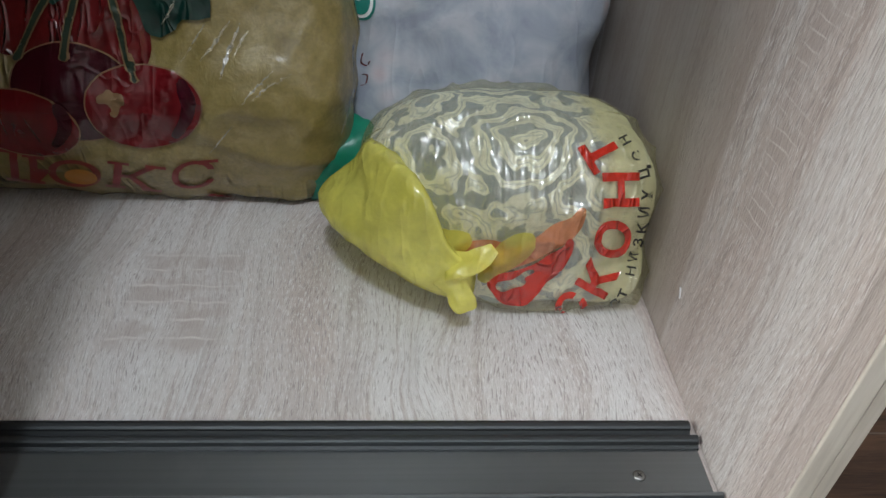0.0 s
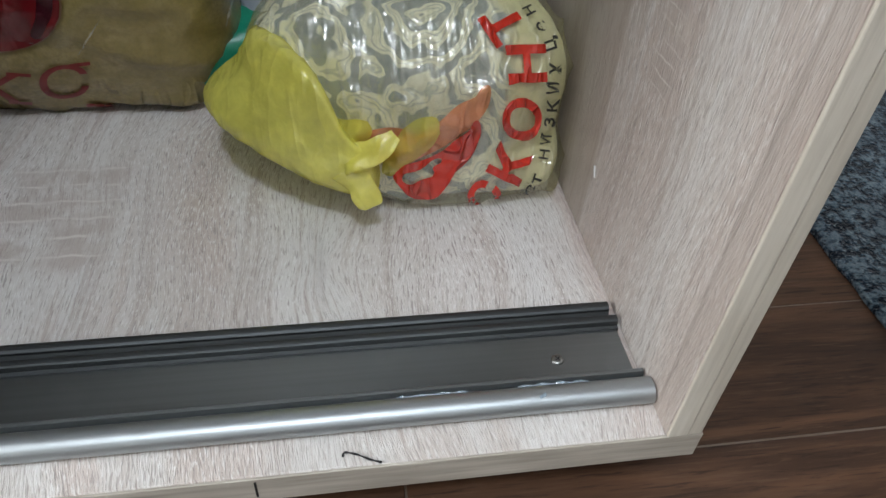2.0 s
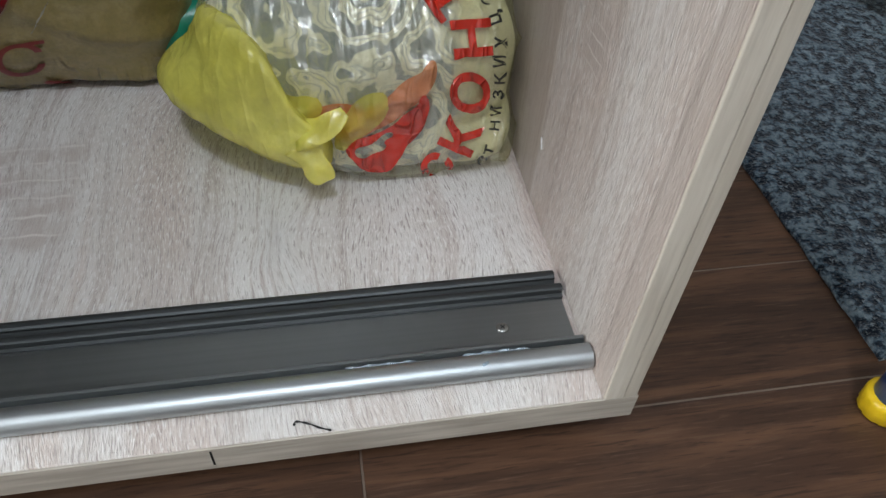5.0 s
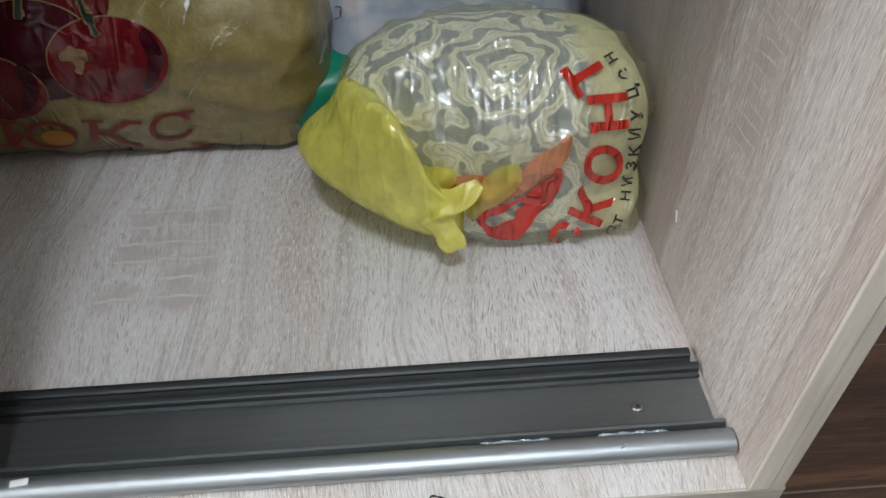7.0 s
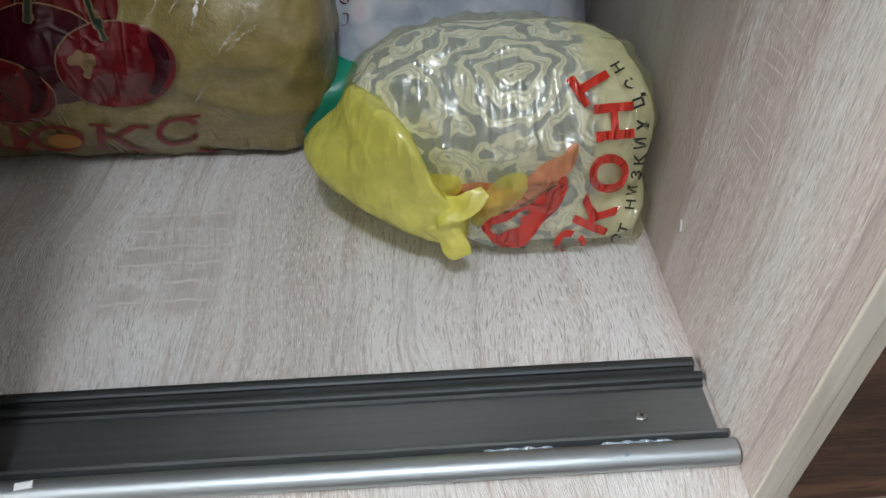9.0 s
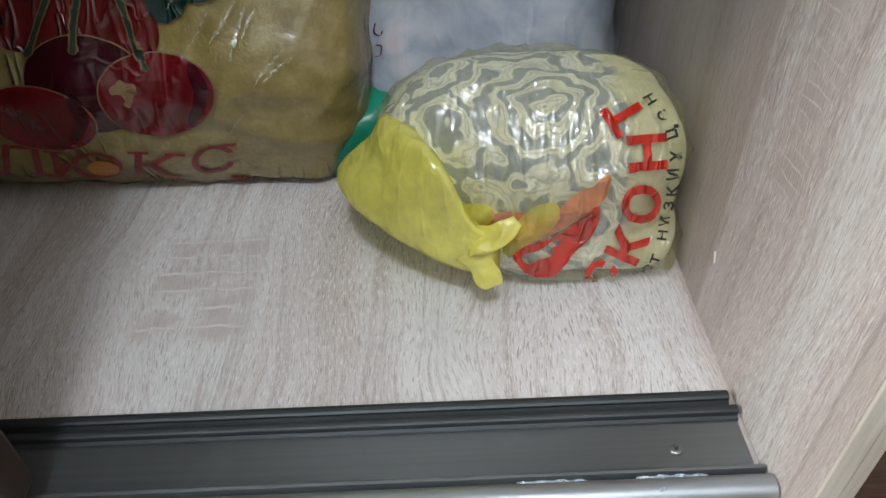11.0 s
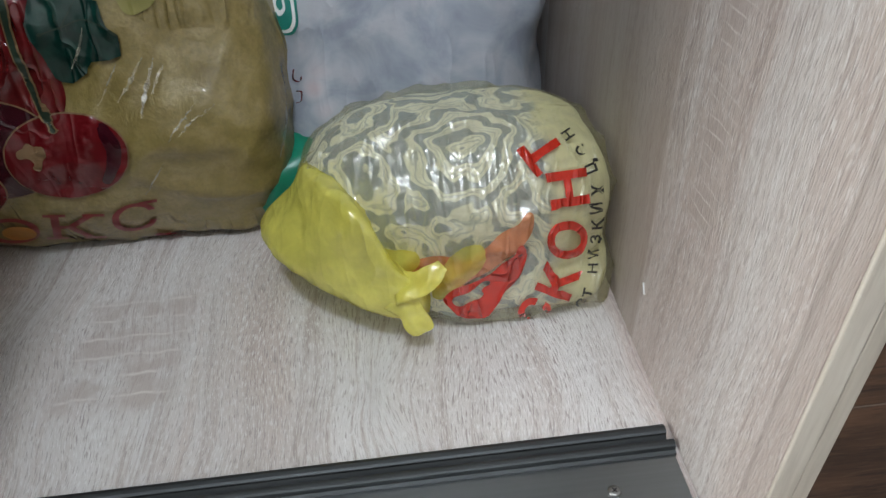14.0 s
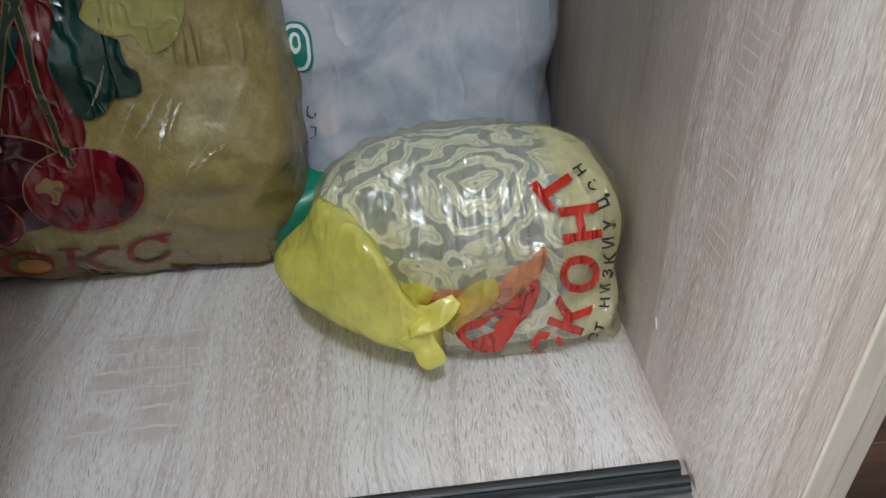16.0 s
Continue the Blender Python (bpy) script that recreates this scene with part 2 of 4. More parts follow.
def film(name, tint, skin, solid, rough=0.22, relief=0.4, size=90.0, gloss=0.1, glow=0.0, depth=0.003):
    """Thin plastic film: lets the tinted light of what lies behind through, with a glossy crinkled skin."""
    m, nt, b = nodes_of(name)
    out = nt.nodes["Material Output"]
    vec = mapped(nt)
    n1 = tex(nt, vec, size, 4.0, 0.55, 0.2)
    rn = calc(nt, "ADD", ridge(nt, mapped(nt, (1.0, 0.2, 0.2), (12, 24, 18)), size), ridge(nt, mapped(nt, (0.5, 0.22, 0.22), (-25, -30, -38)), size, 10.0))
    vor = nt.nodes.new("ShaderNodeTexVoronoi")
    vor.inputs["Scale"].default_value = size * 0.9
    nt.links.new(mapped(nt, (1.0, 0.28, 0.28), (-20, 10, -25)), vor.inputs["Vector"])
    n2 = calc(nt, "ADD", calc(nt, "MULTIPLY", rn, 0.75), calc(nt, "MULTIPLY", vor.outputs["Distance"], 0.25))
    nt.links.new(ramp(nt, n1, [(0.3, tuple(c * 0.86 for c in skin)), (0.7, skin)]), b.inputs["Base Color"])
    b.inputs["Roughness"].default_value = rough
    b.inputs["Specular IOR Level"].default_value = 0.6
    bump(nt, b, calc(nt, "ADD", n1, calc(nt, "MULTIPLY", n2, 0.5)), relief, depth)
    clear = nt.nodes.new("ShaderNodeBsdfTransparent")
    clear.inputs["Color"].default_value = (*tint, 1)
    ms = nt.nodes.new("ShaderNodeMixShader")
    nt.links.new(ramp(nt, n1, [(0.3, grey(max(0, solid - 0.08))), (0.7, grey(min(1, solid + 0.08)))]), ms.inputs[0])
    nt.links.new(clear.outputs[0], ms.inputs[1])
    body = b.outputs[0]
    if glow:
        tl = nt.nodes.new("ShaderNodeBsdfTranslucent")
        tl.inputs["Color"].default_value = (*skin, 1)
        half = nt.nodes.new("ShaderNodeMixShader")
        half.inputs[0].default_value = glow
        nt.links.new(body, half.inputs[1])
        nt.links.new(tl.outputs[0], half.inputs[2])
        body = half.outputs[0]
    nt.links.new(body, ms.inputs[2])
    gl = nt.nodes.new("ShaderNodeBsdfGlossy")
    gl.inputs["Roughness"].default_value = rough
    nt.links.new(b.inputs["Normal"].links[0].from_socket, gl.inputs["Normal"])
    top = nt.nodes.new("ShaderNodeMixShader")
    top.inputs[0].default_value = gloss
    nt.links.new(ms.outputs[0], top.inputs[1])
    nt.links.new(gl.outputs[0], top.inputs[2])
    nt.links.new(top.outputs[0], out.inputs["Surface"])
    return m


def plastic(name, colour, rough=0.35, spec=0.5, relief=0.1, size=200.0, vary=0.15, crackle=0.0):
    m, nt, b = nodes_of(name)
    n1 = tex(nt, mapped(nt), size, 4.0)
    nt.links.new(ramp(nt, n1, [(0.3, tuple(c * (1 - vary) for c in colour)), (0.7, colour)]), b.inputs["Base Color"])
    b.inputs["Roughness"].default_value, b.inputs["Specular IOR Level"].default_value = rough, spec
    if crackle:
        # the film's creases, running on over the print
        rn = calc(nt, "MAXIMUM", ridge(nt, mapped(nt, (60, 20, 12), (0, -30, 0)), 1.0, 16.0, 2.0), ridge(nt, mapped(nt, (40, 20, 26), (0, 35, 0)), 1.0, 20.0, 2.0))
        bump(nt, b, calc(nt, "ADD", rn, calc(nt, "MULTIPLY", n1, 0.2)), crackle, 0.0022)
        b.inputs["Coat Weight"].default_value, b.inputs["Coat Roughness"].default_value = 0.5, 0.14
    else:
        bump(nt, b, n1, relief, 0.0008)
    return m


def zebra():
    """Cloth printed with broad grey and cream bands in loops that meet at angles."""
    m, nt, b = nodes_of("grey_banded_cloth")
    flow = nt.nodes.new("ShaderNodeTexNoise")
    flow.inputs["Scale"].default_value, flow.inputs["Detail"].default_value = 48.0, 2.0
    base_vec = mapped(nt, (1, 1, 1), (35, 20, 50))
    nt.links.new(base_vec, flow.inputs["Vector"])
    pull = nt.nodes.new("ShaderNodeVectorMath")
    pull.operation = "MULTIPLY_ADD"
    nt.links.new(flow.outputs["Color"], pull.inputs[0])
    pull.inputs[1].default_value = (0.021, 0.021, 0.021)
    nt.links.new(base_vec, pull.inputs[2])
    vec = pull.outputs[0]
    cells = nt.nodes.new("ShaderNodeTexVoronoi")
    cells.inputs["Scale"].default_value, cells.inputs["Randomness"].default_value = 25.0, 1.0
    nt.links.new(mapped(nt, (1.0, 0.85, 0.9), source=vec), cells.inputs["Vector"])
    drift = calc(nt, "MULTIPLY", tex(nt, base_vec, 60.0, 2.0), 1.1)
    ring = calc(nt, "ADD", calc(nt, "MULTIPLY", cells.outputs["Distance"], 4.6), drift)
    band = calc(nt, "ABSOLUTE", calc(nt, "SUBTRACT", calc(nt, "FRACT", ring), 0.5))
    n2 = tex(nt, vec, 160.0, 3.0)
    band = calc(nt, "ADD", band, calc(nt, "MULTIPLY", calc(nt, "SUBTRACT", tex(nt, base_vec, 70.0, 1.0), 0.5), 0.5))
    col = ramp(nt, band, [(0.19, (0.30, 0.35, 0.43)), (0.25, (0.90, 0.90, 0.83))])
    col = mix(nt, col, (0.56, 0.60, 0.62), between(nt, band, 0.40, 0.47, 0.02))
    # the plain cream cloth of the outer fold
    pos = nt.nodes.new("ShaderNodeSeparateXYZ")
    nt.links.new(nt.nodes.new("ShaderNodeTexCoord").outputs["Object"], pos.inputs[0])
    wave = calc(nt, "MULTIPLY", tex(nt, base_vec, 45.0, 3.0), 0.05)
    col = mix(nt, col, (0.82, 0.80, 0.56), between(nt, calc(nt, "ADD", pos.outputs[0], wave), -0.015, 0.3, 0.006))
    nt.links.new(mix(nt, col, (0.5, 0.48, 0.4), ramp(nt, n2, [(0.4, grey(0.25)), (0.6, grey(0.0))])), b.inputs["Base Color"])
    b.inputs["Roughness"].default_value = 0.8
    bump(nt, b, n2, 0.2, 0.0005)
    return m


def khaki_film():
    """Mustard plastic film drawn tight over golden plush."""
    m, nt, b = nodes_of("mustard_film")
    vec = mapped(nt)
    big, mid = tex(nt, vec, 9.0, 3.0), tex(nt, vec, 75.0, 5.0, 0.6, 0.3)
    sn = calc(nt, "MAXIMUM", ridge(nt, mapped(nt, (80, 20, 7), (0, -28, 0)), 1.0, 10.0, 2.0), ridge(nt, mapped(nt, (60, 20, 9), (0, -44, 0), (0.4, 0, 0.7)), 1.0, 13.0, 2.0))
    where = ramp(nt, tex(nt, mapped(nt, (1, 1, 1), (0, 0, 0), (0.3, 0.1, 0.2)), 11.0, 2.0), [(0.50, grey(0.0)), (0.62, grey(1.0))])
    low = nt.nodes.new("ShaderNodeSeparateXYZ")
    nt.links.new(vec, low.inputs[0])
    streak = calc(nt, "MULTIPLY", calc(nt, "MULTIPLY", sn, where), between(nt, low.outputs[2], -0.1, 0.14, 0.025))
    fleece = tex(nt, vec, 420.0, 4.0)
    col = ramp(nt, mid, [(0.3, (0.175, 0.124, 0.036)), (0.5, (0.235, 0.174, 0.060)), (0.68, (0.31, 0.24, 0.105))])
    # highlights on the creases, painted paler into the colour
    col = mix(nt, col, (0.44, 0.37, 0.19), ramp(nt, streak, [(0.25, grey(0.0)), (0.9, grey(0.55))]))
    col = mix(nt, col, (0.10, 0.075, 0.03), ramp(nt, fleece, [(0.38, grey(0.28)), (0.55, grey(0.0))]))
    col = mix(nt, col, (0.25, 0.19, 0.035), ramp(nt, big, [(0.35, grey(0.5)), (0.6, grey(0.0))]))
    nt.links.new(col, b.inputs["Base Color"])
    b.inputs["Roughness"].default_value = 0.55
    b.inputs["Coat Weight"].default_value, b.inputs["Coat Roughness"].default_value = 1.0, 0.15
    bump(nt, b, calc(nt, "ADD", calc(nt, "MULTIPLY", streak, 0.9), calc(nt, "MULTIPLY", mid, 0.3)), 1.0, 0.0042)
    return m


def white_film():
    """Milky white film; a faded floral cloth shows through it."""
    m, nt, b = nodes_of("milky_white_film")
    vec = mapped(nt)
    petals = nt.nodes.new("ShaderNodeTexVoronoi")
    petals.inputs["Scale"].default_value, petals.inputs["Randomness"].default_value = 46.0, 1.0
    nt.links.new(vec, petals.inputs["Vector"])
    blot, fine, soft = tex(nt, vec, 30.0, 4.0, 0.6, 0.5), tex(nt, vec, 120.0, 4.0, 0.6, 0.8), tex(nt, vec, 11.0, 2.0)
    col = ramp(nt, blot, [(0.36, (0.26, 0.29, 0.35)), (0.48, (0.33, 0.36, 0.415)), (0.60, (0.42, 0.435, 0.475))])
    col = mix(nt, col, (0.53, 0.515, 0.535), calc(nt, "MULTIPLY", ramp(nt, petals.outputs["Distance"], [(0.25, grey(0.7)), (0.5, grey(0.0))]), ramp(nt, soft, [(0.45, grey(0.0)), (0.6, grey(1.0))])))
    col = mix(nt, col, (0.53, 0.41, 0.43), calc(nt, "MULTIPLY", ramp(nt, petals.outputs["Distance"], [(0.08, grey(0.6)), (0.3, grey(0.0))]), ramp(nt, soft, [(0.48, grey(0.0)), (0.6, grey(1.0))])))
    col = mix(nt, col, (0.27, 0.31, 0.38), ramp(nt, fine, [(0.26, grey(0.4)), (0.38, grey(0.0))]))
    nt.links.new(col, b.inputs["Base Color"])
    b.inputs["Roughness"].default_value = 0.42
    b.inputs["Coat Weight"].default_value, b.inputs["Coat Roughness"].default_value = 0.3, 0.25
    crest = ridge(nt, mapped(nt, (40, 20, 12), (10, 20, 0)), 1.0, 9.0, 2.0)
    bump(nt, b, calc(nt, "ADD", calc(nt, "MULTIPLY", blot, 0.5), calc(nt, "ADD", calc(nt, "MULTIPLY", crest, 0.35), calc(nt, "MULTIPLY", fine, 0.08))), 0.6, 0.003)
    return m


def carpet():
    m, nt, b = nodes_of("blue_grey_pile")
    vec = mapped(nt)
    n1, n2, n3 = tex(nt, vec, 140.0, 3.0, 0.6), tex(nt, vec, 420.0, 2.0), tex(nt, vec, 22.0, 2.0)
    col = ramp(nt, n1, [(0.42, (0.004, 0.008, 0.015)), (0.47, (0.018, 0.034, 0.052)), (0.52, (0.070, 0.110, 0.145)), (0.60, (0.17, 0.225, 0.26))])
    col = mix(nt, col, (0.30, 0.35, 0.38), ramp(nt, n2, [(0.58, grey(0.0)), (0.70, grey(0.7))]))
    col = mix(nt, col, (0.002, 0.004, 0.008), ramp(nt, n2, [(0.34, grey(0.7)), (0.45, grey(0.0))]))
    col = mix(nt, col, (0.012, 0.02, 0.035), ramp(nt, n3, [(0.35, grey(0.35)), (0.6, grey(0.0))]))
    nt.links.new(col, b.inputs["Base Color"])
    b.inputs["Roughness"].default_value, b.inputs["Specular IOR Level"].default_value = 0.95, 0.1
    b.inputs["Sheen Weight"].default_value = 0.2
    bump(nt, b, calc(nt, "ADD", n1, n2), 0.9, 0.004)
    return m


M_ALU, M_FLOOR, M_ZEBRA, M_KHAKI, M_WHITE, M_CARPET = anodized(), floor_wood(), zebra(), khaki_film(), white_film(), carpet()
# the rail's aluminium again, lighter for the track, darker for rib and rear lip
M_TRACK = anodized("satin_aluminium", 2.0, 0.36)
M_LIP = anodized("darker_lip_aluminium", 0.38, 0.46)
M_GROUT = plastic("joint_dust", (0.20, 0.16, 0.13), 0.9, 0.2)
M_THIN = film("thin_yellow_film", (1.0, 0.985, 0.86), (0.90, 0.87, 0.60), 0.16, 0.20, 1.0, 95.0, 0.22, 0.3, 0.0032)
M_DENSE = film("gathered_yellow_film", (0.99, 0.95, 0.30), (1.0, 0.94, 0.21), 0.74, 0.19, 0.7, 75.0, 0.12, 0.24, 0.0026)
M_FOLD = film("doubled_yellow_film", (0.99, 0.96, 0.45), (1.0, 0.92, 0.20), 0.48, 0.17, 1.0, 60.0, 0.10, 0.4, 0.004)
# pale film for the painted highlights on the mustard bag
M_CREASE_SHINE = film("crease_highlight_film", (0.98, 0.96, 0.90), (0.72, 0.68, 0.54), 0.40, 0.16, 1.0, 90.0, 0.14, 0.2, 0.003)
M_RED = plastic("red_print", (0.58, 0.026, 0.012), 0.2, 0.7, 1.0, 120.0, 0.15, 0.7)
M_REDVEIL = film("veiled_red_print", (0.95, 0.62, 0.36), (0.85, 0.30, 0.14), 0.62, 0.15, 0.9, 80.0, 0.14)
M_CREAM = plastic("pale_print", (0.78, 0.74, 0.50), 0.3, 0.6, 0.4, 90.0)
M_BLACK = plastic("black_print", (0.02, 0.02, 0.018), 0.4, 0.5)
M_CHERRY = plastic("cherry_red_print", (0.150, 0.007, 0.010), 0.25, 0.6, 0.4, 60.0, 0.35, 0.2)
M_CHERRY_DARK = plastic("dark_cherry_print", (0.045, 0.003, 0.008), 0.25, 0.6, 0.4, 60.0, 0.3, 0.2)
M_WINE = plastic("wine_red_print", (0.145, 0.012, 0.013), 0.25, 0.6, 0.5, 80.0, 0.45, 0.6)
M_RIM = plastic("tan_outline_print", (0.21, 0.125, 0.06), 0.3, 0.5)
M_LETTER = plastic("brick_red_letters", (0.21, 0.014, 0.010), 0.35, 0.5)
M_ORANGE = plastic("orange_print", (0.55, 0.22, 0.03), 0.35, 0.5)
M_LEAF = plastic("dark_green_print", (0.004, 0.040, 0.030), 0.28, 0.5, 0.6, 90.0, 0.6, 0.6)
M_PALE = plastic("pale_green_print", (0.30, 0.27, 0.075), 0.35, 0.5, 0.4, 60.0, 0.3, 0.2)
M_STEM = plastic("stem_print", (0.02, 0.035, 0.022), 0.3, 0.5)
M_GREEN = plastic("emerald_film", (0.0, 0.20, 0.115), 0.35, 0.5, 0.5, 60.0, 0.3)
M_TEAL = plastic("teal_print", (0.01, 0.20, 0.16), 0.4, 0.5)
M_BLUE = plastic("blue_enamel", (0.008, 0.075, 0.33), 0.3, 0.5)
M_YELLOW = plastic("yellow_plastic", (0.72, 0.48, 0.012), 0.38, 0.5)
M_STEEL = plastic("zinc_steel", (0.30, 0.30, 0.29), 0.35, 0.5)
M_STEEL.node_tree.nodes["Principled BSDF"].inputs["Metallic"].default_value = 0.9
M_SCRAP = film("clear_protective_film", (0.80, 0.88, 0.95), (0.36, 0.46, 0.54), 0.5, 0.2, 0.3, 300.0)
M_PAPER = plastic("white_paper", (0.8, 0.8, 0.8), 0.7, 0.3)
M_THREAD = plastic("black_thread", (0.012, 0.012, 0.014), 0.6, 0.3)
M_SHADE = bpy.data.materials.new("lit_diffuser")
M_SHADE.use_nodes = True
M_SHADE.node_tree.nodes["Principled BSDF"].inputs["Base Color"].default_value = (0.85, 0.85, 0.85, 1)
M_SHADE.node_tree.nodes["Principled BSDF"].inputs["Emission Color"].default_value = (1, 0.96, 0.92, 1)
M_SHADE.node_tree.nodes["Principled BSDF"].inputs["Emission Strength"].default_value = 3.0


# ---- building helpers ----
def part(name, bm, material, parent=None, label="", smooth=False):
    me = bpy.data.meshes.new(name)
    bm.normal_update()
    bm.to_mesh(me)
    bm.free()
    me.materials.append(material)
    if smooth:
        for p in me.polygons:
            p.use_smooth = True
    ob = new(name, me)
    ob.parent = parent
    return tagged(ob, label)


def thing(name, label, category, at=(0, 0, 0), group="", kind=""):
    ob = new(name)
    ob.location = at
    ob.empty_display_size = 0.02
    bpy.context.view_layer.update()
    return tagged(ob, label, category, group, kind)


def under(ob):
    """Keeps a part built in world places where it is, under a thing that stands elsewhere."""
    ob.matrix_parent_inverse = ob.parent.matrix_world.inverted()
    return ob


def box(x0, x1, y0, y1, z0, z1, bevel=0.0, segs=2):
    bm = bmesh.new()
    bmesh.ops.create_cube(bm, size=1)
    for v in bm.verts:
        v.co = ((x0 + x1) / 2 + v.co.x * (x1 - x0), (y0 + y1) / 2 + v.co.y * (y1 - y0), (z0 + z1) / 2 + v.co.z * (z1 - z0))
    if bevel:
        bmesh.ops.bevel(bm, geom=bm.edges[:], offset=bevel, segments=segs, profile=0.5, affect="EDGES")
    return bm


def lathe(profile, at, axis=(0, 0, 1), n=24):
    """A turned solid: rows of radius and height along axis."""
    bm = bmesh.new()
    q = Vector((0, 0, 1)).rotation_difference(Vector(axis).normalized())
    rings = [[bm.verts.new(Vector(at) + q @ Vector((r * math.cos(2 * math.pi * k / n), r * math.sin(2 * math.pi * k / n), h))) for k in range(n)] for r, h in profile]
    for a, b in zip(rings, rings[1:]):
        for k in range(n):
            bm.faces.new((a[k], a[(k + 1) % n], b[(k + 1) % n], b[k]))
    bm.faces.new(rings[0][::-1])
    bm.faces.new(rings[-1])
    return bm


def tube(points, radii, n=16, squash=(1, 1), wrinkle=0.0, seed=0.0, closed=True):
    """A pipe through points, with a radius at each."""
    bm = bmesh.new()
    pts = [Vector(p) for p in points]
    rings, side = [], None
    for i, p in enumerate(pts):
        d = (pts[min(i + 1, len(pts) - 1)] - pts[max(i - 1, 0)]).normalized()
        side = (Vector((0, 0, 1)) if side is None and abs(d.z) < 0.9 else side or Vector((1, 0, 0)))
        side = (side - d * side.dot(d)).normalized()
        up = d.cross(side)
        ring = []
        for k in range(n):
            a = 2 * math.pi * k / n
            w = 1 + wrinkle * (noise.noise(Vector((math.cos(a) * 2.5 + seed, math.sin(a) * 2.5, i * 0.22))) + 0.6 * noise.noise(Vector((math.cos(a) * 6 + seed, math.sin(a) * 6, i * 0.3))))
            ring.append(bm.verts.new(p + (side * math.cos(a) * squash[0] + up * math.sin(a) * squash[1]) * radii[i] * w))
        rings.append(ring)
    for a, b in zip(rings, rings[1:]):
        for k in range(n):
            bm.faces.new((a[k], a[(k + 1) % n], b[(k + 1) % n], b[k]))
    if closed:
        bm.faces.new(rings[0][::-1])
        bm.faces.new(rings[-1])
    return bm


def glide(points, steps):
    """Smooth points along a path (Catmull-Rom); each point may carry further numbers, such as a radius."""
    p = [np.array(q, float) for q in points]
    p = [2 * p[0] - p[1], *p, 2 * p[-1] - p[-2]]
    out = []
    for i in range(1, len(p) - 2):
        for s in range(steps):
            t = s / steps
            out.append(0.5 * (2 * p[i] + (p[i + 1] - p[i - 1]) * t + (2 * p[i - 1] - 5 * p[i] + 4 * p[i + 1] - p[i + 2]) * t * t + (3 * p[i] - p[i - 1] - 3 * p[i + 1] + p[i + 2]) * t**3))
    out.append(p[-2])
    return out


def spow(a, e):
    return math.copysign(abs(a) ** e, a)


def sack(centre, radii, soft, amp, seed, nu=150, nv=90, axis="x", folds=(), shape=None, floor=0.0012, right=None):
    """A stuffed bag: a swollen box with rounded ends along axis, lumps, creases and a base that lies flat."""
    bm = bmesh.new()
    rows = []
    for j in range(nv + 1):
        v = -math.pi / 2 + math.pi * j / nv
        row = []
        for i in range(nu):
            u = 2 * math.pi * i / nu
            a, b, c = math.sin(v), math.cos(u) * math.cos(v), math.sin(u) * math.cos(v)
            r = ((abs(b) ** soft[1] + abs(c) ** soft[1]) ** (soft[0] / soft[1]) + abs(a) ** soft[0]) ** (-1 / soft[0])
            a, b, c = a * r, b * r, c * r
            d = (a, b, c) if axis == "x" else (b, c, a)
            p = Vector((d[0] * radii[0], d[1] * radii[1], d[2] * radii[2]))
            n = Vector((d[0] / radii[0], d[1] / radii[1], d[2] / radii[2])).normalized()
            q = p + Vector((seed, seed * 0.7, -seed))
            lump = noise.noise(q * 16) * amp[0]
            ridge = 1 - abs(noise.noise(Vector((q.x * folds[0], q.y * folds[1], q.z * folds[2])))) * 3.0 if folds else 0
            crease = max(0.0, ridge) ** 2 * amp[1] if folds else 0
            fine = (noise.noise(q * 75) + 0.5 * noise.noise(q * 160)) * amp[2]
            p = Vector(centre) + p + n * (lump + crease + fine)
            if shape:
                p = shape(p)
            if p.z < floor:
                p.z = floor + noise.noise(q * 60) * 0.0008 + 0.0008
            if right is not None and p.x > right:
                p.x = right
            row.append(bm.verts.new(p))
            if j in (0, nv):
                row = row * nu
                break
        rows.append(row)
    for a, b in zip(rows, rows[1:]):
        for i in range(nu):
            k = (i + 1) % nu
            face = []
            for w in (a[i], a[k], b[k], b[i]):
                if w not in face:
                    face.append(w)
            if len(face) > 2:
                bm.faces.new(face)
    bmesh.ops.recalc_face_normals(bm, faces=bm.faces[:])
    return bm


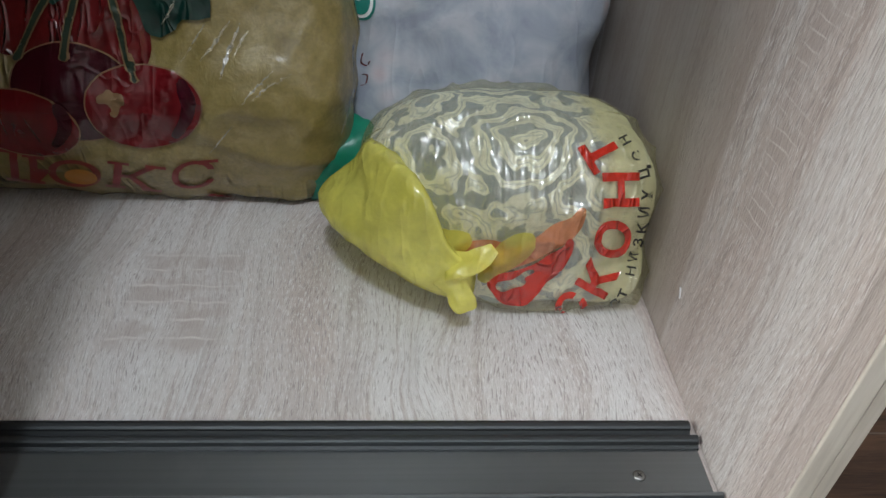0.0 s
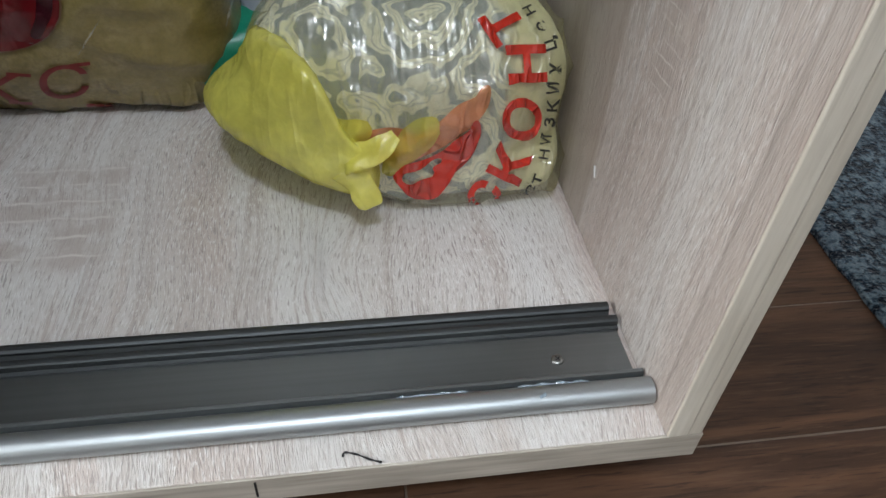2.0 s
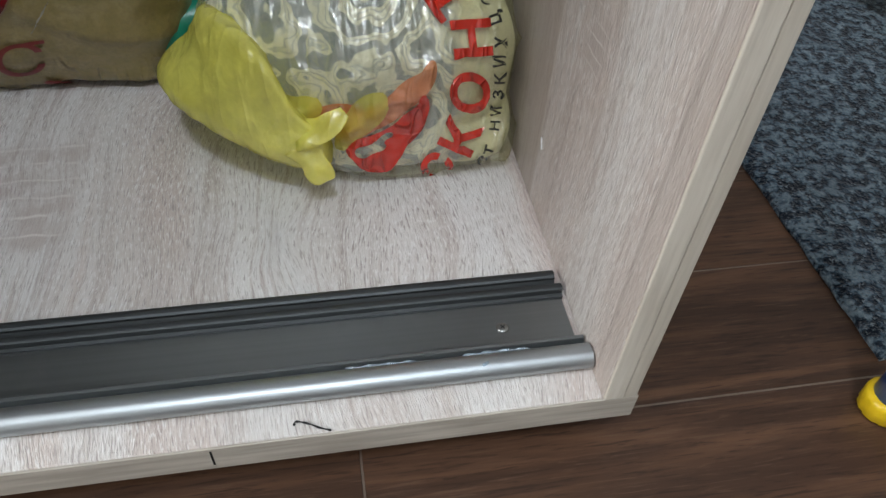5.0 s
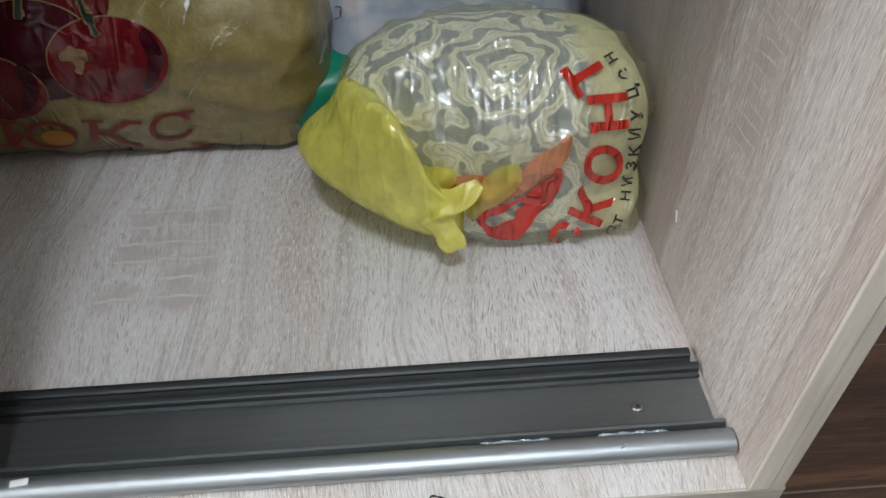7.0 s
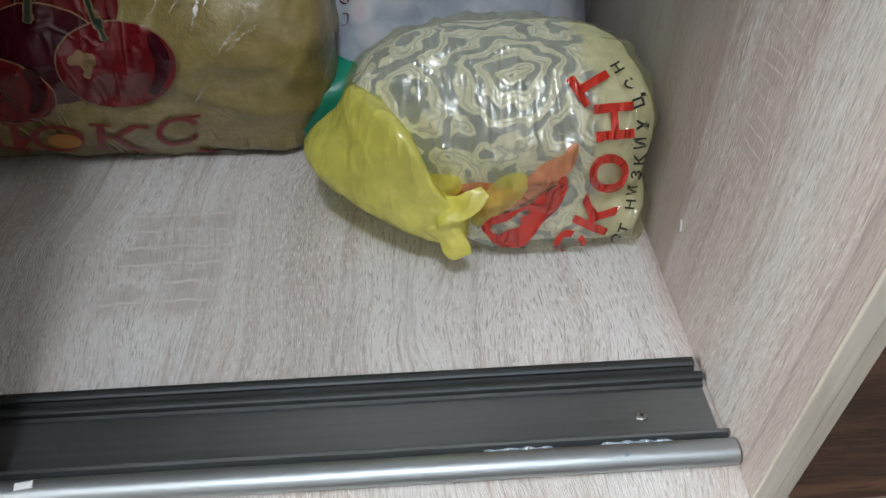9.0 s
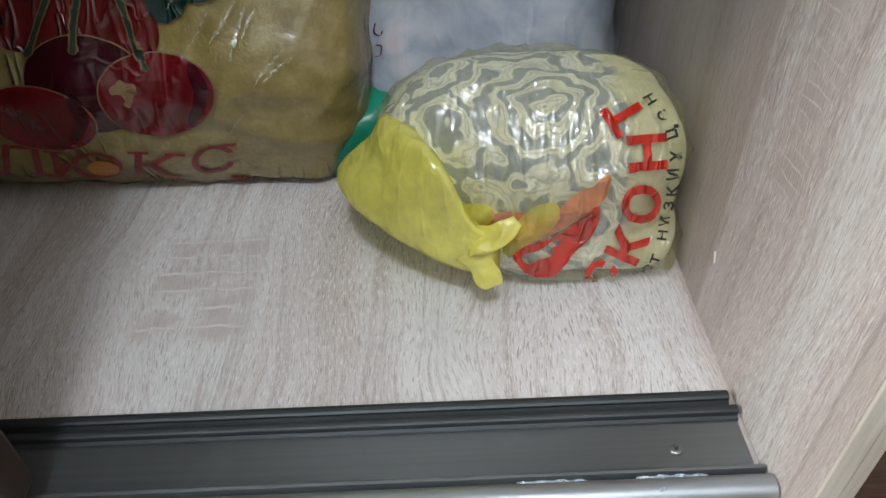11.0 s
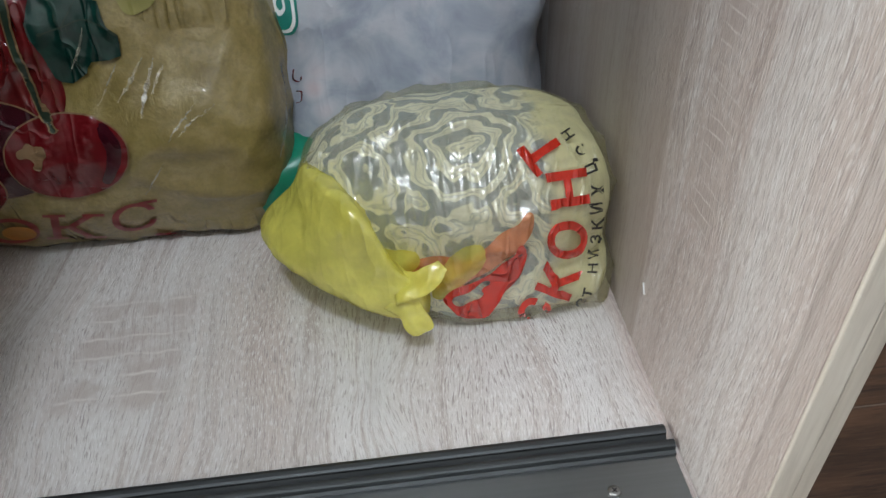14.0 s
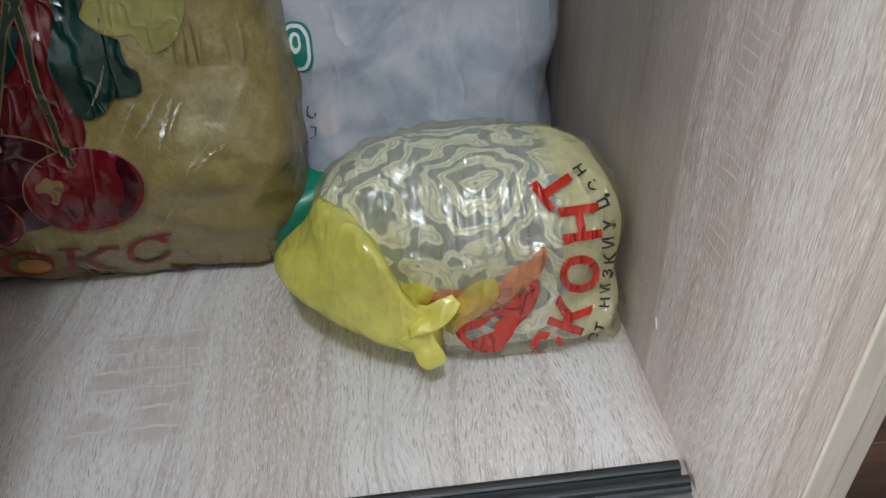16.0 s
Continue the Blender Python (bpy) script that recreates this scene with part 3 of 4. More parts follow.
class Print:
    """Lays flat shapes on a bag. origin and facing give the sheet from which they are pressed onto it; places on the sheet are in millimetres."""

    def __init__(self, origin, facing, ob):
        from mathutils.bvhtree import BVHTree
        self.o, self.n = Vector(origin), Vector(facing).normalized()
        self.u = (Vector((1, 0, 0)) - self.n * self.n.x).normalized()
        self.v = self.n.cross(self.u)
        me = ob.data
        self.tree = BVHTree.FromPolygons([v.co.copy() for v in me.vertices], [tuple(p.vertices) for p in me.polygons])
        self.parent = ob

    def lay(self, name, bm, material, lift=0.0005, cell=3.0, label=""):
        xs = [v.co.x for v in bm.verts]
        ys = [v.co.y for v in bm.verts]
        for axis, lo, hi in ((0, min(xs), max(xs)), (1, min(ys), max(ys))):
            at = math.floor(lo / cell) * cell + cell
            while at < hi:
                co, no = [0, 0, 0], [0, 0, 0]
                co[axis], no[axis] = at, 1
                bmesh.ops.bisect_plane(bm, geom=bm.verts[:] + bm.edges[:] + bm.faces[:], plane_co=co, plane_no=no)
                at += cell
        lost = []
        for v in bm.verts:
            p = self.o + (self.u * v.co.x + self.v * v.co.y) * 0.001
            hit, normal, _, _ = self.tree.ray_cast(p + self.n * 0.3, -self.n)
            if hit is None:
                lost.append(v)
            else:
                v.co = hit + (normal if normal.dot(self.n) > 0 else -normal) * lift
        bmesh.ops.delete(bm, geom=lost, context="VERTS")
        return part(name, bm, material, self.parent, label, True)

    def shape(self, name, outline, material, lift=0.0005, cell=3.0, label="", hole=None, jagged=False):
        """A closed outline, rounded between its points."""
        cu = bpy.data.curves.new("outline", "CURVE")
        cu.dimensions, cu.fill_mode = "2D", "BOTH"
        for line in (outline, hole):
            if line:
                sp = cu.splines.new("BEZIER")
                sp.bezier_points.add(len(line) - 1)
                for bp, (x, y) in zip(sp.bezier_points, line):
                    bp.co = (x, y, 0)
                    bp.handle_left_type = bp.handle_right_type = "VECTOR" if jagged else "AUTO"
                sp.use_cyclic_u, sp.resolution_u = True, 5
        return self.lay(name, self.flat(cu), material, lift, cell, label)

    def flat(self, cu):
        ob = bpy.data.objects.new("flat", cu)
        scene.collection.objects.link(ob)
        bpy.context.view_layer.update()
        me = bpy.data.meshes.new_from_object(ob.evaluated_get(bpy.context.evaluated_depsgraph_get()))
        bm = bmesh.new()
        bm.from_mesh(me)
        bpy.data.objects.remove(ob)
        bpy.data.meshes.remove(me)
        bmesh.ops.remove_doubles(bm, verts=bm.verts[:], dist=0.001)
        return bm

    def letter(self, name, char, at, size, turn, material, lift=0.0005, wide=1.0, bold=0.0, serif=False, cell=2.5):
        cu = bpy.data.curves.new("letter", "FONT")
        cu.body, cu.size, cu.align_x, cu.align_y, cu.offset = char, size, "CENTER", "CENTER", bold
        cu.resolution_u = 4
        bm = self.flat(cu)
        if serif:
            lo, hi = min(v.co.y for v in bm.verts), max(v.co.y for v in bm.verts)
            x0, x1 = min(v.co.x for v in bm.verts), max(v.co.x for v in bm.verts)
            for fx, fy in serif:
                cx, cy = x0 + (x1 - x0) * fx, lo + (hi - lo) * fy
                w, h = size * 0.13, size * 0.035
                cy += h if fy < 0.5 else -h
                bm.faces.new([bm.verts.new((cx + a * w, cy + b * h, 0)) for a, b in ((-1, -1), (1, -1), (1, 1), (-1, 1))])
        c, s = math.cos(radians(turn)), math.sin(radians(turn))
        for v in bm.verts:
            x, y = v.co.x * wide, v.co.y
            v.co = (at[0] + c * x - s * y, at[1] + s * x + c * y, 0)
        return self.lay(name, bm, material, lift, cell)


# ---- wardrobe shell ----
THICK, SIDE, DEEP, HIGH, LEFT = 0.016, 0.0150, 0.60, 2.30, -1.30

base = part("wardrobe_floor", box(LEFT - THICK, THICK, 0.0006, DEEP, -THICK, 0, 0.0006), M_BOTTOM)
tagged(base, "bleached oak laminate bottom board of an open wardrobe", "wardrobe floor", kind="structure")
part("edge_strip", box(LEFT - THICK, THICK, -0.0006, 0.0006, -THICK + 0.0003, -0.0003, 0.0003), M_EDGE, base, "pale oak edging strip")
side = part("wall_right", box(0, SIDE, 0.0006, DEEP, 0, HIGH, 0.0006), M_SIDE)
tagged(side, "bleached oak laminate upright side of a wardrobe", "wardrobe side", kind="structure")
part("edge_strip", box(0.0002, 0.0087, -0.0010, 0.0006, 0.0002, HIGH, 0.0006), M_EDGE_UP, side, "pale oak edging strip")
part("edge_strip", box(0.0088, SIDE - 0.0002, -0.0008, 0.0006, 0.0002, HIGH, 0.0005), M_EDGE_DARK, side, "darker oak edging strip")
nick = box(-0.0004, 0.0003, -0.0007, 0.0007, -0.0030, 0.0030, 0.0002)
bmesh.ops.transform(nick, matrix=pose(-0.0001, 0.1215, 0.039, -28, 0, 0), verts=nick.verts[:])
part("nick", nick, M_PAPER, side, "small white chip in the foil")
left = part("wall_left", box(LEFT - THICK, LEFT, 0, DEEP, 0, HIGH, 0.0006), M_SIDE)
tagged(left, "bleached oak laminate far side of the wardrobe", "wardrobe side", kind="structure")
back = part("wall_back", box(LEFT - THICK, THICK, DEEP + 0.0005, DEEP + 0.0035, -THICK, HIGH), M_BACK)
tagged(back, "thin oak-look back board of the wardrobe", "wardrobe back", kind="structure")
top = part("wardrobe_top", box(LEFT - THICK, THICK, 0, DEEP, HIGH + 0.0005, HIGH + THICK), M_BACK)
tagged(top, "oak laminate top board of the wardrobe", "wardrobe top", kind="structure")
plinth = part("plinth", box(LEFT, 0, 0.03, 0.046, FLOOR + 0.0005, -THICK - 0.0005, 0.0005), M_BACK)
tagged(plinth, "oak laminate plinth set back under the wardrobe", "plinth", kind="structure")

# ---- room ----
RX0, RX1, RY0, RY1, RZ1 = -2.45, 1.25, -2.2, DEEP + 0.02, 2.62
floor = part("floor", box(RX0, RX1, RY0, RY1, FLOOR - 0.05, FLOOR - 0.0009), M_GROUT)
tagged(floor, "floor of dark brown wood-look boards with pale joints", "floor", kind="structure")
for name, b in (("wall_north", (RX0, RX1, RY1 + 0.001, RY1 + 0.1)), ("wall_south", (RX0, RX1, RY0 - 0.1, RY0 - 0.001)), ("wall_east", (RX1 + 0.001, RX1 + 0.1, RY0, RY1))):
    tagged(part(name, box(*b, FLOOR - 0.05, RZ1), M_WALL), "plain light wall of the room", "wall", kind="structure")
west = bmesh.new()
WX, WY0, WY1, WZ0, WZ1 = WINDOW
for b in ((RY0, RY1, FLOOR - 0.05, WZ0), (RY0, RY1, WZ1, RZ1), (RY0, WY0, WZ0, WZ1), (WY1, RY1, WZ0, WZ1)):
    piece = box(WX - 0.1, WX - 0.001, *b)
    me = bpy.data.meshes.new("piece")
    piece.to_mesh(me)
    piece.free()
    west.from_mesh(me)
    bpy.data.meshes.remove(me)
tagged(part("wall_west", west, M_WALL), "plain light wall with an opening for the added window", "wall", kind="structure")
# unseen window, added to carry the soft light on the wardrobe's side
window = thing("added_window_1", "unseen white window added for soft light from the left", "window", (WX - 0.08, (WY0 + WY1) / 2, WZ0), kind="structure")
for name, b in (("frame_side", (WY0, WY0 + 0.05, WZ0, WZ1)), ("frame_side", (WY1 - 0.05, WY1, WZ0, WZ1)), ("frame_rail", (WY0 + 0.051, WY1 - 0.051, WZ0, WZ0 + 0.05)), ("frame_rail", (WY0 + 0.051, WY1 - 0.051, WZ1 - 0.05, WZ1)), ("mullion", ((WY0 + WY1) / 2 - 0.03, (WY0 + WY1) / 2 + 0.03, WZ0 + 0.051, WZ1 - 0.051))):
    under(part(name, box(WX - 0.098, WX - 0.05, *b, 0.003), M_PAPER, window))
tagged(part("ceiling", box(RX0, RX1, RY0, RY1, RZ1 + 0.001, RZ1 + 0.1), M_CEIL), "plain white ceiling", "ceiling", kind="structure")

for at, watts in LAMPS:
    lamp = thing("ceiling_lamp", "white glass globe ceiling lamp, switched on", "lamp", (at[0], at[1], RZ1))
    under(part("lamp_rose", lathe([(0.055, 0.0), (0.055, -0.02), (0.012, -0.028), (0.012, -0.16)], (at[0], at[1], RZ1)), M_STEEL, lamp, "metal ceiling rose and stem"))
    globe = bmesh.new()
    bmesh.ops.create_uvsphere(globe, u_segments=32, v_segments=20, radius=0.155)
    bmesh.ops.translate(globe, vec=at, verts=globe.verts[:])
    shade = under(part("shade", globe, M_SHADE, lamp, "glowing white glass globe", True))
    shade.visible_shadow = False

# the sliding door, pushed aside to the left on its rail
door = thing("door_1", "dark brown sliding wardrobe door pushed aside on its rail", "sliding door", (-0.9, 0.023, 0.0125), kind="structure")
under(part("door_panel", box(LEFT + 0.004, -0.3010 - 0.0235, 0.018, 0.028, 0.030, HIGH - 0.03, 0.001), M_DOOR, door))
under(part("door_stile", box(-0.3010 - 0.023, -0.3010, 0.0125, 0.034, 0.0125, HIGH - 0.01, 0.003), M_DOOR, door, "dark brown upright profile"))
under(part("door_rail", box(LEFT + 0.004, -0.3010 - 0.0235, 0.014, 0.0325, 0.0125, 0.0295, 0.002), M_DOOR, door, "dark brown bottom profile"))

# ---- sliding door rail ----
rail = thing("sliding_door_rail", "grey anodized aluminium bottom rail for sliding doors", "rail", (-0.65, 0.04, 0))


def extrude(profile, x0, x1):
    bm = bmesh.new()
    a = [bm.verts.new((x0, y, z)) for y, z in profile]
    b = [bm.verts.new((x1, y, z)) for y, z in profile]
    for k in range(len(profile)):
        n = (k + 1) % len(profile)
        bm.faces.new((a[k], a[n], b[n], b[k]))
    bm.faces.new([bm.verts.new(v.co) for v in a[::-1]])
    bm.faces.new([bm.verts.new(v.co) for v in b])
    bmesh.ops.recalc_face_normals(bm, faces=bm.faces[:])
    for v in bm.verts:
        v.co.y -= 0.0008
    return bm


R0, R1 = LEFT + 0.002, -0.0022
under(part("bed_plate", extrude([(0.0285, 0.0004), (0.0550, 0.0004), (0.0550, 0.0020), (0.0535, 0.0023), (0.0305, 0.0023), (0.0285, 0.0020)], R0, R1 - 0.001), M_ALU, rail))
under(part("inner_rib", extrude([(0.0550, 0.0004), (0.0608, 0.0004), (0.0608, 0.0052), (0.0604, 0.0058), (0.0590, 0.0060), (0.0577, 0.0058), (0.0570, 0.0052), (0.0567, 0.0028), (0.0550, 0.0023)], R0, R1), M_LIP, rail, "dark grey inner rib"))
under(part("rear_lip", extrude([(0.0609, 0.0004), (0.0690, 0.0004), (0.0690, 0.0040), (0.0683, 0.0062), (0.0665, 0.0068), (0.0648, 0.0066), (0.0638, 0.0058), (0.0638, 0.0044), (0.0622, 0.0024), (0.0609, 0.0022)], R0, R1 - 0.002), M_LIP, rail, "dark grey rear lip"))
under(part("guide_lip", extrude([(0.0266, 0.0004), (0.0284, 0.0004), (0.0292, 0.0045), (0.0300, 0.0062), (0.0293, 0.0068), (0.0280, 0.0066), (0.0268, 0.0040)], R0, R1 + 0.0012), M_ALU, rail))
bead = [(0.0196 + 0.0058 * math.cos(a), 0.0052 + 0.0050 * math.sin(a)) for a in [radians(-62 + k * 304 / 22 + 0) for k in range(23)]]
bead = [(y, max(z, 0.0004)) for y, z in bead]
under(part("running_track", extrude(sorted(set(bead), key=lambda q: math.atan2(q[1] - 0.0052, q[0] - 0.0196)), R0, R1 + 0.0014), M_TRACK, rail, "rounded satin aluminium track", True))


def countersunk(x, y):
    ob = thing("screw", "small cross-head screw sunk into the rail", "screw", (x, y, 0.0023))
    under(part("head", lathe([(0.0028, 0.0), (0.0029, 0.0004), (0.0022, 0.0010), (0.0010, 0.0011)], (x, y, 0.0023)), M_STEEL, ob, smooth=True))
    for k in (0, 1):
        b = box(-0.0013, 0.0013, -0.00022, 0.00022, 0.0, 0.00015)
        bmesh.ops.transform(b, matrix=pose(x, y, 0.00345, 0, 0, 35 + 90 * k), verts=b.verts[:])
        under(part("slot", b, M_THREAD, ob))
    return ob


countersunk(-0.0344, 0.0398)
countersunk(-0.66, 0.0398)


def ribbon(name, pts, width, material, label, category, thick=0.0003):
    bm = bmesh.new()
    rows = []
    for k, (x, y, z) in enumerate(pts):
        w = width * (0.55 + 0.45 * math.sin(math.pi * (k + 0.5) / len(pts)))
        rows.append([bm.verts.new((x + dx, y + dy * w, z + dz)) for dx, dy, dz in ((0, -0.5, 0), (0, 0.5, 0.0006), (0, 0.5, 0.0006 + thick), (0, -0.5, thick))])
    for a, b in zip(rows, rows[1:]):
        for k in range(4):
            bm.faces.new((a[k], a[(k + 1) % 4], b[(k + 1) % 4], b[k]))
    bm.faces.new(rows[0])
    bm.faces.new(rows[-1][::-1])
    bmesh.ops.recalc_face_normals(bm, faces=bm.faces[:])
    return tagged(part(name, bm, material), label, category)


for x0, x1, w in ((-0.105, -0.076, 0.0016), (-0.0555, -0.026, 0.0020)):
    n = 12
    ribbon("film_remnant", [(x0 + (x1 - x0) * k / n, 0.0247 + 0.0004 * math.sin(k * 1.9), 0.0056 + 0.0002 * math.sin(k * 2.3 + x0 * 50)) for k in range(n + 1)], w, M_SCRAP, "torn remnant of clear bluish protective film on the rail", "film scrap")
chip = box(-0.0035, 0.0035, -0.0015, 0.0015, 0, 0.0012, 0.0004)
bmesh.ops.transform(chip, matrix=pose(-0.2881, 0.0194, 0.0100, 0, 0, 8), verts=chip.verts[:])
tagged(part("paper_scrap", chip, M_PAPER), "tiny white paper scrap on the rail", "scrap")

scuff = box(-0.0016, 0.0016, -0.0007, 0.0007, 0, 0.0002, 0.0001)
bmesh.ops.transform(scuff, matrix=pose(-0.0475, 0.0172, 0.0101, 20, 0, 25), verts=scuff.verts[:])
tagged(part("film_remnant", scuff, M_SCRAP), "tiny flake of clear protective film on the track", "film scrap")

hair = glide([(-0.1272, 0.0048, 0.0006), (-0.1266, 0.0063, 0.0008), (-0.1245, 0.0060, 0.0009), (-0.1211, 0.0046, 0.0009), (-0.1170, 0.0024, 0.0007), (-0.1128, 0.0008, 0.0006)], 6)
tagged(part("thread", tube(hair, [0.0004 + 0.00012 * math.sin(k * 0.9) for k in range(len(hair))], 8), M_THREAD, smooth=True), "short black curled thread lying on the board", "thread")
mark = part("edge_mark", box(-0.1600, -0.1591, -0.00075, -0.0005, -0.0125, -0.002, 0.0001), M_THREAD, base, "dark pencil tick on the edging")

# ---- small yellow bag with a cloth bundle ----
YC = Vector((-0.083, 0.196, 0.049))


def bundle_shape(p):
    s = min(1.0, max(0.0, (-0.10 - p.x) / 0.09))
    p.z *= 1 - 0.10 * s
    low = max(0.0, 1 - max(p.z, 0.0) / 0.034)
    left = min(1.0, max(0.0, (-0.088 - p.x) / 0.06))
    if p.y < YC.y:
        p.y -= 0.011 * low * (1 - left) * min(1.0, (YC.y - p.y) / 0.03)
        p.y += 0.024 * left * min(1.0, (YC.y - p.y) / 0.04)
    if p.x > -0.05:
        p.x += 0.008 * low * min(1.0, (p.x + 0.05) / 0.03)
    # the full front corner beside the wardrobe's wall
    c = low ** 0.7 * min(1.0, max(0.0, (p.x + 0.055) / 0.04)) * min(1.0, max(0.0, (YC.y - p.y) / 0.03))
    p.y -= 0.007 * c
    p.x += 0.005 * c
    return p


cloth = part("cloth_bundle", sack(YC, (0.0778, 0.0522, 0.0508), (3.4, 2.9), (0.0035, 0.0012, 0.0008), 1.7, 130, 80, "x", (30, 22, 22), bundle_shape, 0.0020, -0.0036), M_ZEBRA, None, smooth=True)
tagged(cloth, "cream cloth bundle with wavy grey bands inside the yellow bag", "cloth")
bag = thing("yellow_plastic_bag", "thin yellow plastic carrier bag tied shut, red and black print", "plastic bag", (YC.x, YC.y, 0))
skin = under(part("film", sack(YC, (0.0795, 0.0540, 0.0525), (3.4, 2.9), (0.0035, 0.0032, 0.0009), 1.7, 300, 180, "x", (46, 34, 34), bundle_shape, 0.0008, -0.0012), M_THIN, bag, "thin translucent yellow film", True))


def hood(sections, material, name, label):
    """A swollen sheet of gathered film, lofted through loops of five points each."""
    bm = bmesh.new()
    path = [glide([sec[k] for sec in sections], 8) for k in range(5)]
    rows = []
    for i in range(len(path[0])):
        loop = [path[k][i] for k in range(5)]
        loop = glide([loop[-1], *loop, loop[0], loop[1]], 9)[9:-9 - 0]
        loop = loop[: 5 * 9]
        row = []
        for k, q in enumerate(loop):
            p = Vector(q)
            near = i / (len(path[0]) - 1)
            fold = (0.5 - abs(math.sin(k * 2 * math.pi / 45 * 7 + 3.0 * noise.noise(p * 24)))) * 0.0017 * near * (1.15 - near)
            c = 0.0018 * noise.noise(p * 45) + 0.0016 * max(0.0, 1 - abs(noise.noise(Vector((p.x * 42, p.y * 42, p.z * 26)))) * 4) + fold
            row.append(bm.verts.new(p + (p - Vector(np.mean([path[m][i] for m in range(5)], 0))).normalized() * c))
        rows.append(row)
    n = len(rows[0])
    for a, b in zip(rows, rows[1:]):
        for k in range(n):
            bm.faces.new((a[k], a[(k + 1) % n], b[(k + 1) % n], b[k]))
    bm.faces.new(rows[0][::-1])
    bm.faces.new(rows[-1])
    bmesh.ops.recalc_face_normals(bm, faces=bm.faces[:])
    return under(part(name, bm, material, bag, label, True))


hood([
    [(-0.142, 0.228, 0.060), (-0.154, 0.230, 0.048), (-0.167, 0.236, 0.032), (-0.150, 0.232, 0.008), (-0.130, 0.220, 0.045)],
    [(-0.155, 0.203, 0.075), (-0.169, 0.203, 0.060), (-0.1860, 0.198, 0.040), (-0.160, 0.208, 0.014), (-0.130, 0.205, 0.045)],
    [(-0.144, 0.170, 0.083), (-0.160, 0.168, 0.065), (-0.1750, 0.1690, 0.041), (-0.150, 0.186, 0.016), (-0.128, 0.190, 0.045)],
    [(-0.128, 0.143, 0.078), (-0.140, 0.143, 0.057), (-0.1475, 0.1460, 0.033), (-0.130, 0.164, 0.016), (-0.122, 0.165, 0.040)],
    [(-0.118, 0.138, 0.054), (-0.119, 0.136, 0.043), (-0.1225, 0.1345, 0.027), (-0.113, 0.147, 0.012), (-0.112, 0.150, 0.035)],
    [(-0.106, 0.137, 0.043), (-0.105, 0.135, 0.036), (-0.105, 0.135, 0.027), (-0.102, 0.139, 0.022), (-0.102, 0.143, 0.033)],
], M_DENSE, "gathered_neck", "opaque bright yellow gathered film")


def ear(name, pts, turn):
    """A loop end of the knot: a creased leaf of film with thickness."""
    bm = bmesh.new()
    path = glide(pts, 6)
    rows = []
    for i, q in enumerate(path):
        d = Vector(path[min(i + 1, len(path) - 1)][:3]) - Vector(path[max(i - 1, 0)][:3])
        d.normalize()
        across = d.cross(Vector((math.sin(radians(turn)), -0.6, math.cos(radians(turn))))).normalized()
        up = across.cross(d)
        row = []
        for k in range(18):
            a = 2 * math.pi * k / 18
            crease = (0.0022 * abs(math.sin(2.5 * math.cos(a) + i * 0.12)) + 0.0012 * noise.noise(Vector(q[:3]) * 120 + Vector((3 * math.cos(a), 0, i * 0.2)))) * q[3] / 0.01
            row.append(bm.verts.new(Vector(q[:3]) + across * q[3] * math.cos(a) + up * (q[3] * 0.22 * math.sin(a) + crease)))
        rows.append(row)
    for a, b in zip(rows, rows[1:]):
        for k in range(18):
            bm.faces.new((a[k], a[(k + 1) % 18], b[(k + 1) % 18], b[k]))
    bm.faces.new(rows[0][::-1])
    bm.faces.new(rows[-1])
    return under(part(name, bm, M_DENSE, bag, "crumpled yellow knot end", True))


ear("knot_end", [(-0.116, 0.138, 0.040, 0.009), (-0.107, 0.134, 0.045, 0.0065), (-0.100, 0.134, 0.050, 0.0055), (-0.0945, 0.136, 0.054, 0.0030)], 20)
ear("knot_end", [(-0.116, 0.137, 0.036, 0.010), (-0.1115, 0.1320, 0.030, 0.0065), (-0.1090, 0.1295, 0.025, 0.0070), (-0.1065, 0.1285, 0.0205, 0.0060), (-0.1058, 0.1280, 0.0190, 0.0048)], -20)

YP = Print((-0.055, 0.15, 0.065), (-0.2314, -0.7788, 0.5831), skin)
RED = [("С", (2.2, -49.6), 16.5, 58), ("К", (15.5, -34.0), 18.5, 62), ("О", (22.6, -11.7), 18.5, 80), ("Н", (25.2, 13.2), 18.5, 94), ("Т", (14.6, 31.2), 17.0, 122)]
for char, at, size, turn in RED:
    YP.letter("red_letter", char, at, size * 1.26, turn, M_RED, 0.0010, 1.14, 0.8)
BLACK = [("к", (20.6, -50.6), 62), ("е", (24.6, -45.6), 64), ("т", (28.2, -40.5), 70), ("н", (32.3, -28.7), 80), ("и", (33.1, -20.6), 83), ("з", (34.1, -12.5), 85), ("к", (35.2, -5.0), 86), ("и", (35.8, 2.7), 88), ("х", (36.5, 11.1), 90), ("ц", (34.1, 21.4), 105), ("е", (30.8, 29.4), 114), ("н", (25.5, 38.0), 122)]
for char, at, turn in BLACK:
    small = char in "ни"
    YP.letter("black_letter", char.upper() if small else char, at, 7.2 if small else 9.4, turn, M_BLACK, 0.0015, 1.12, 0.12, False, 1.6)
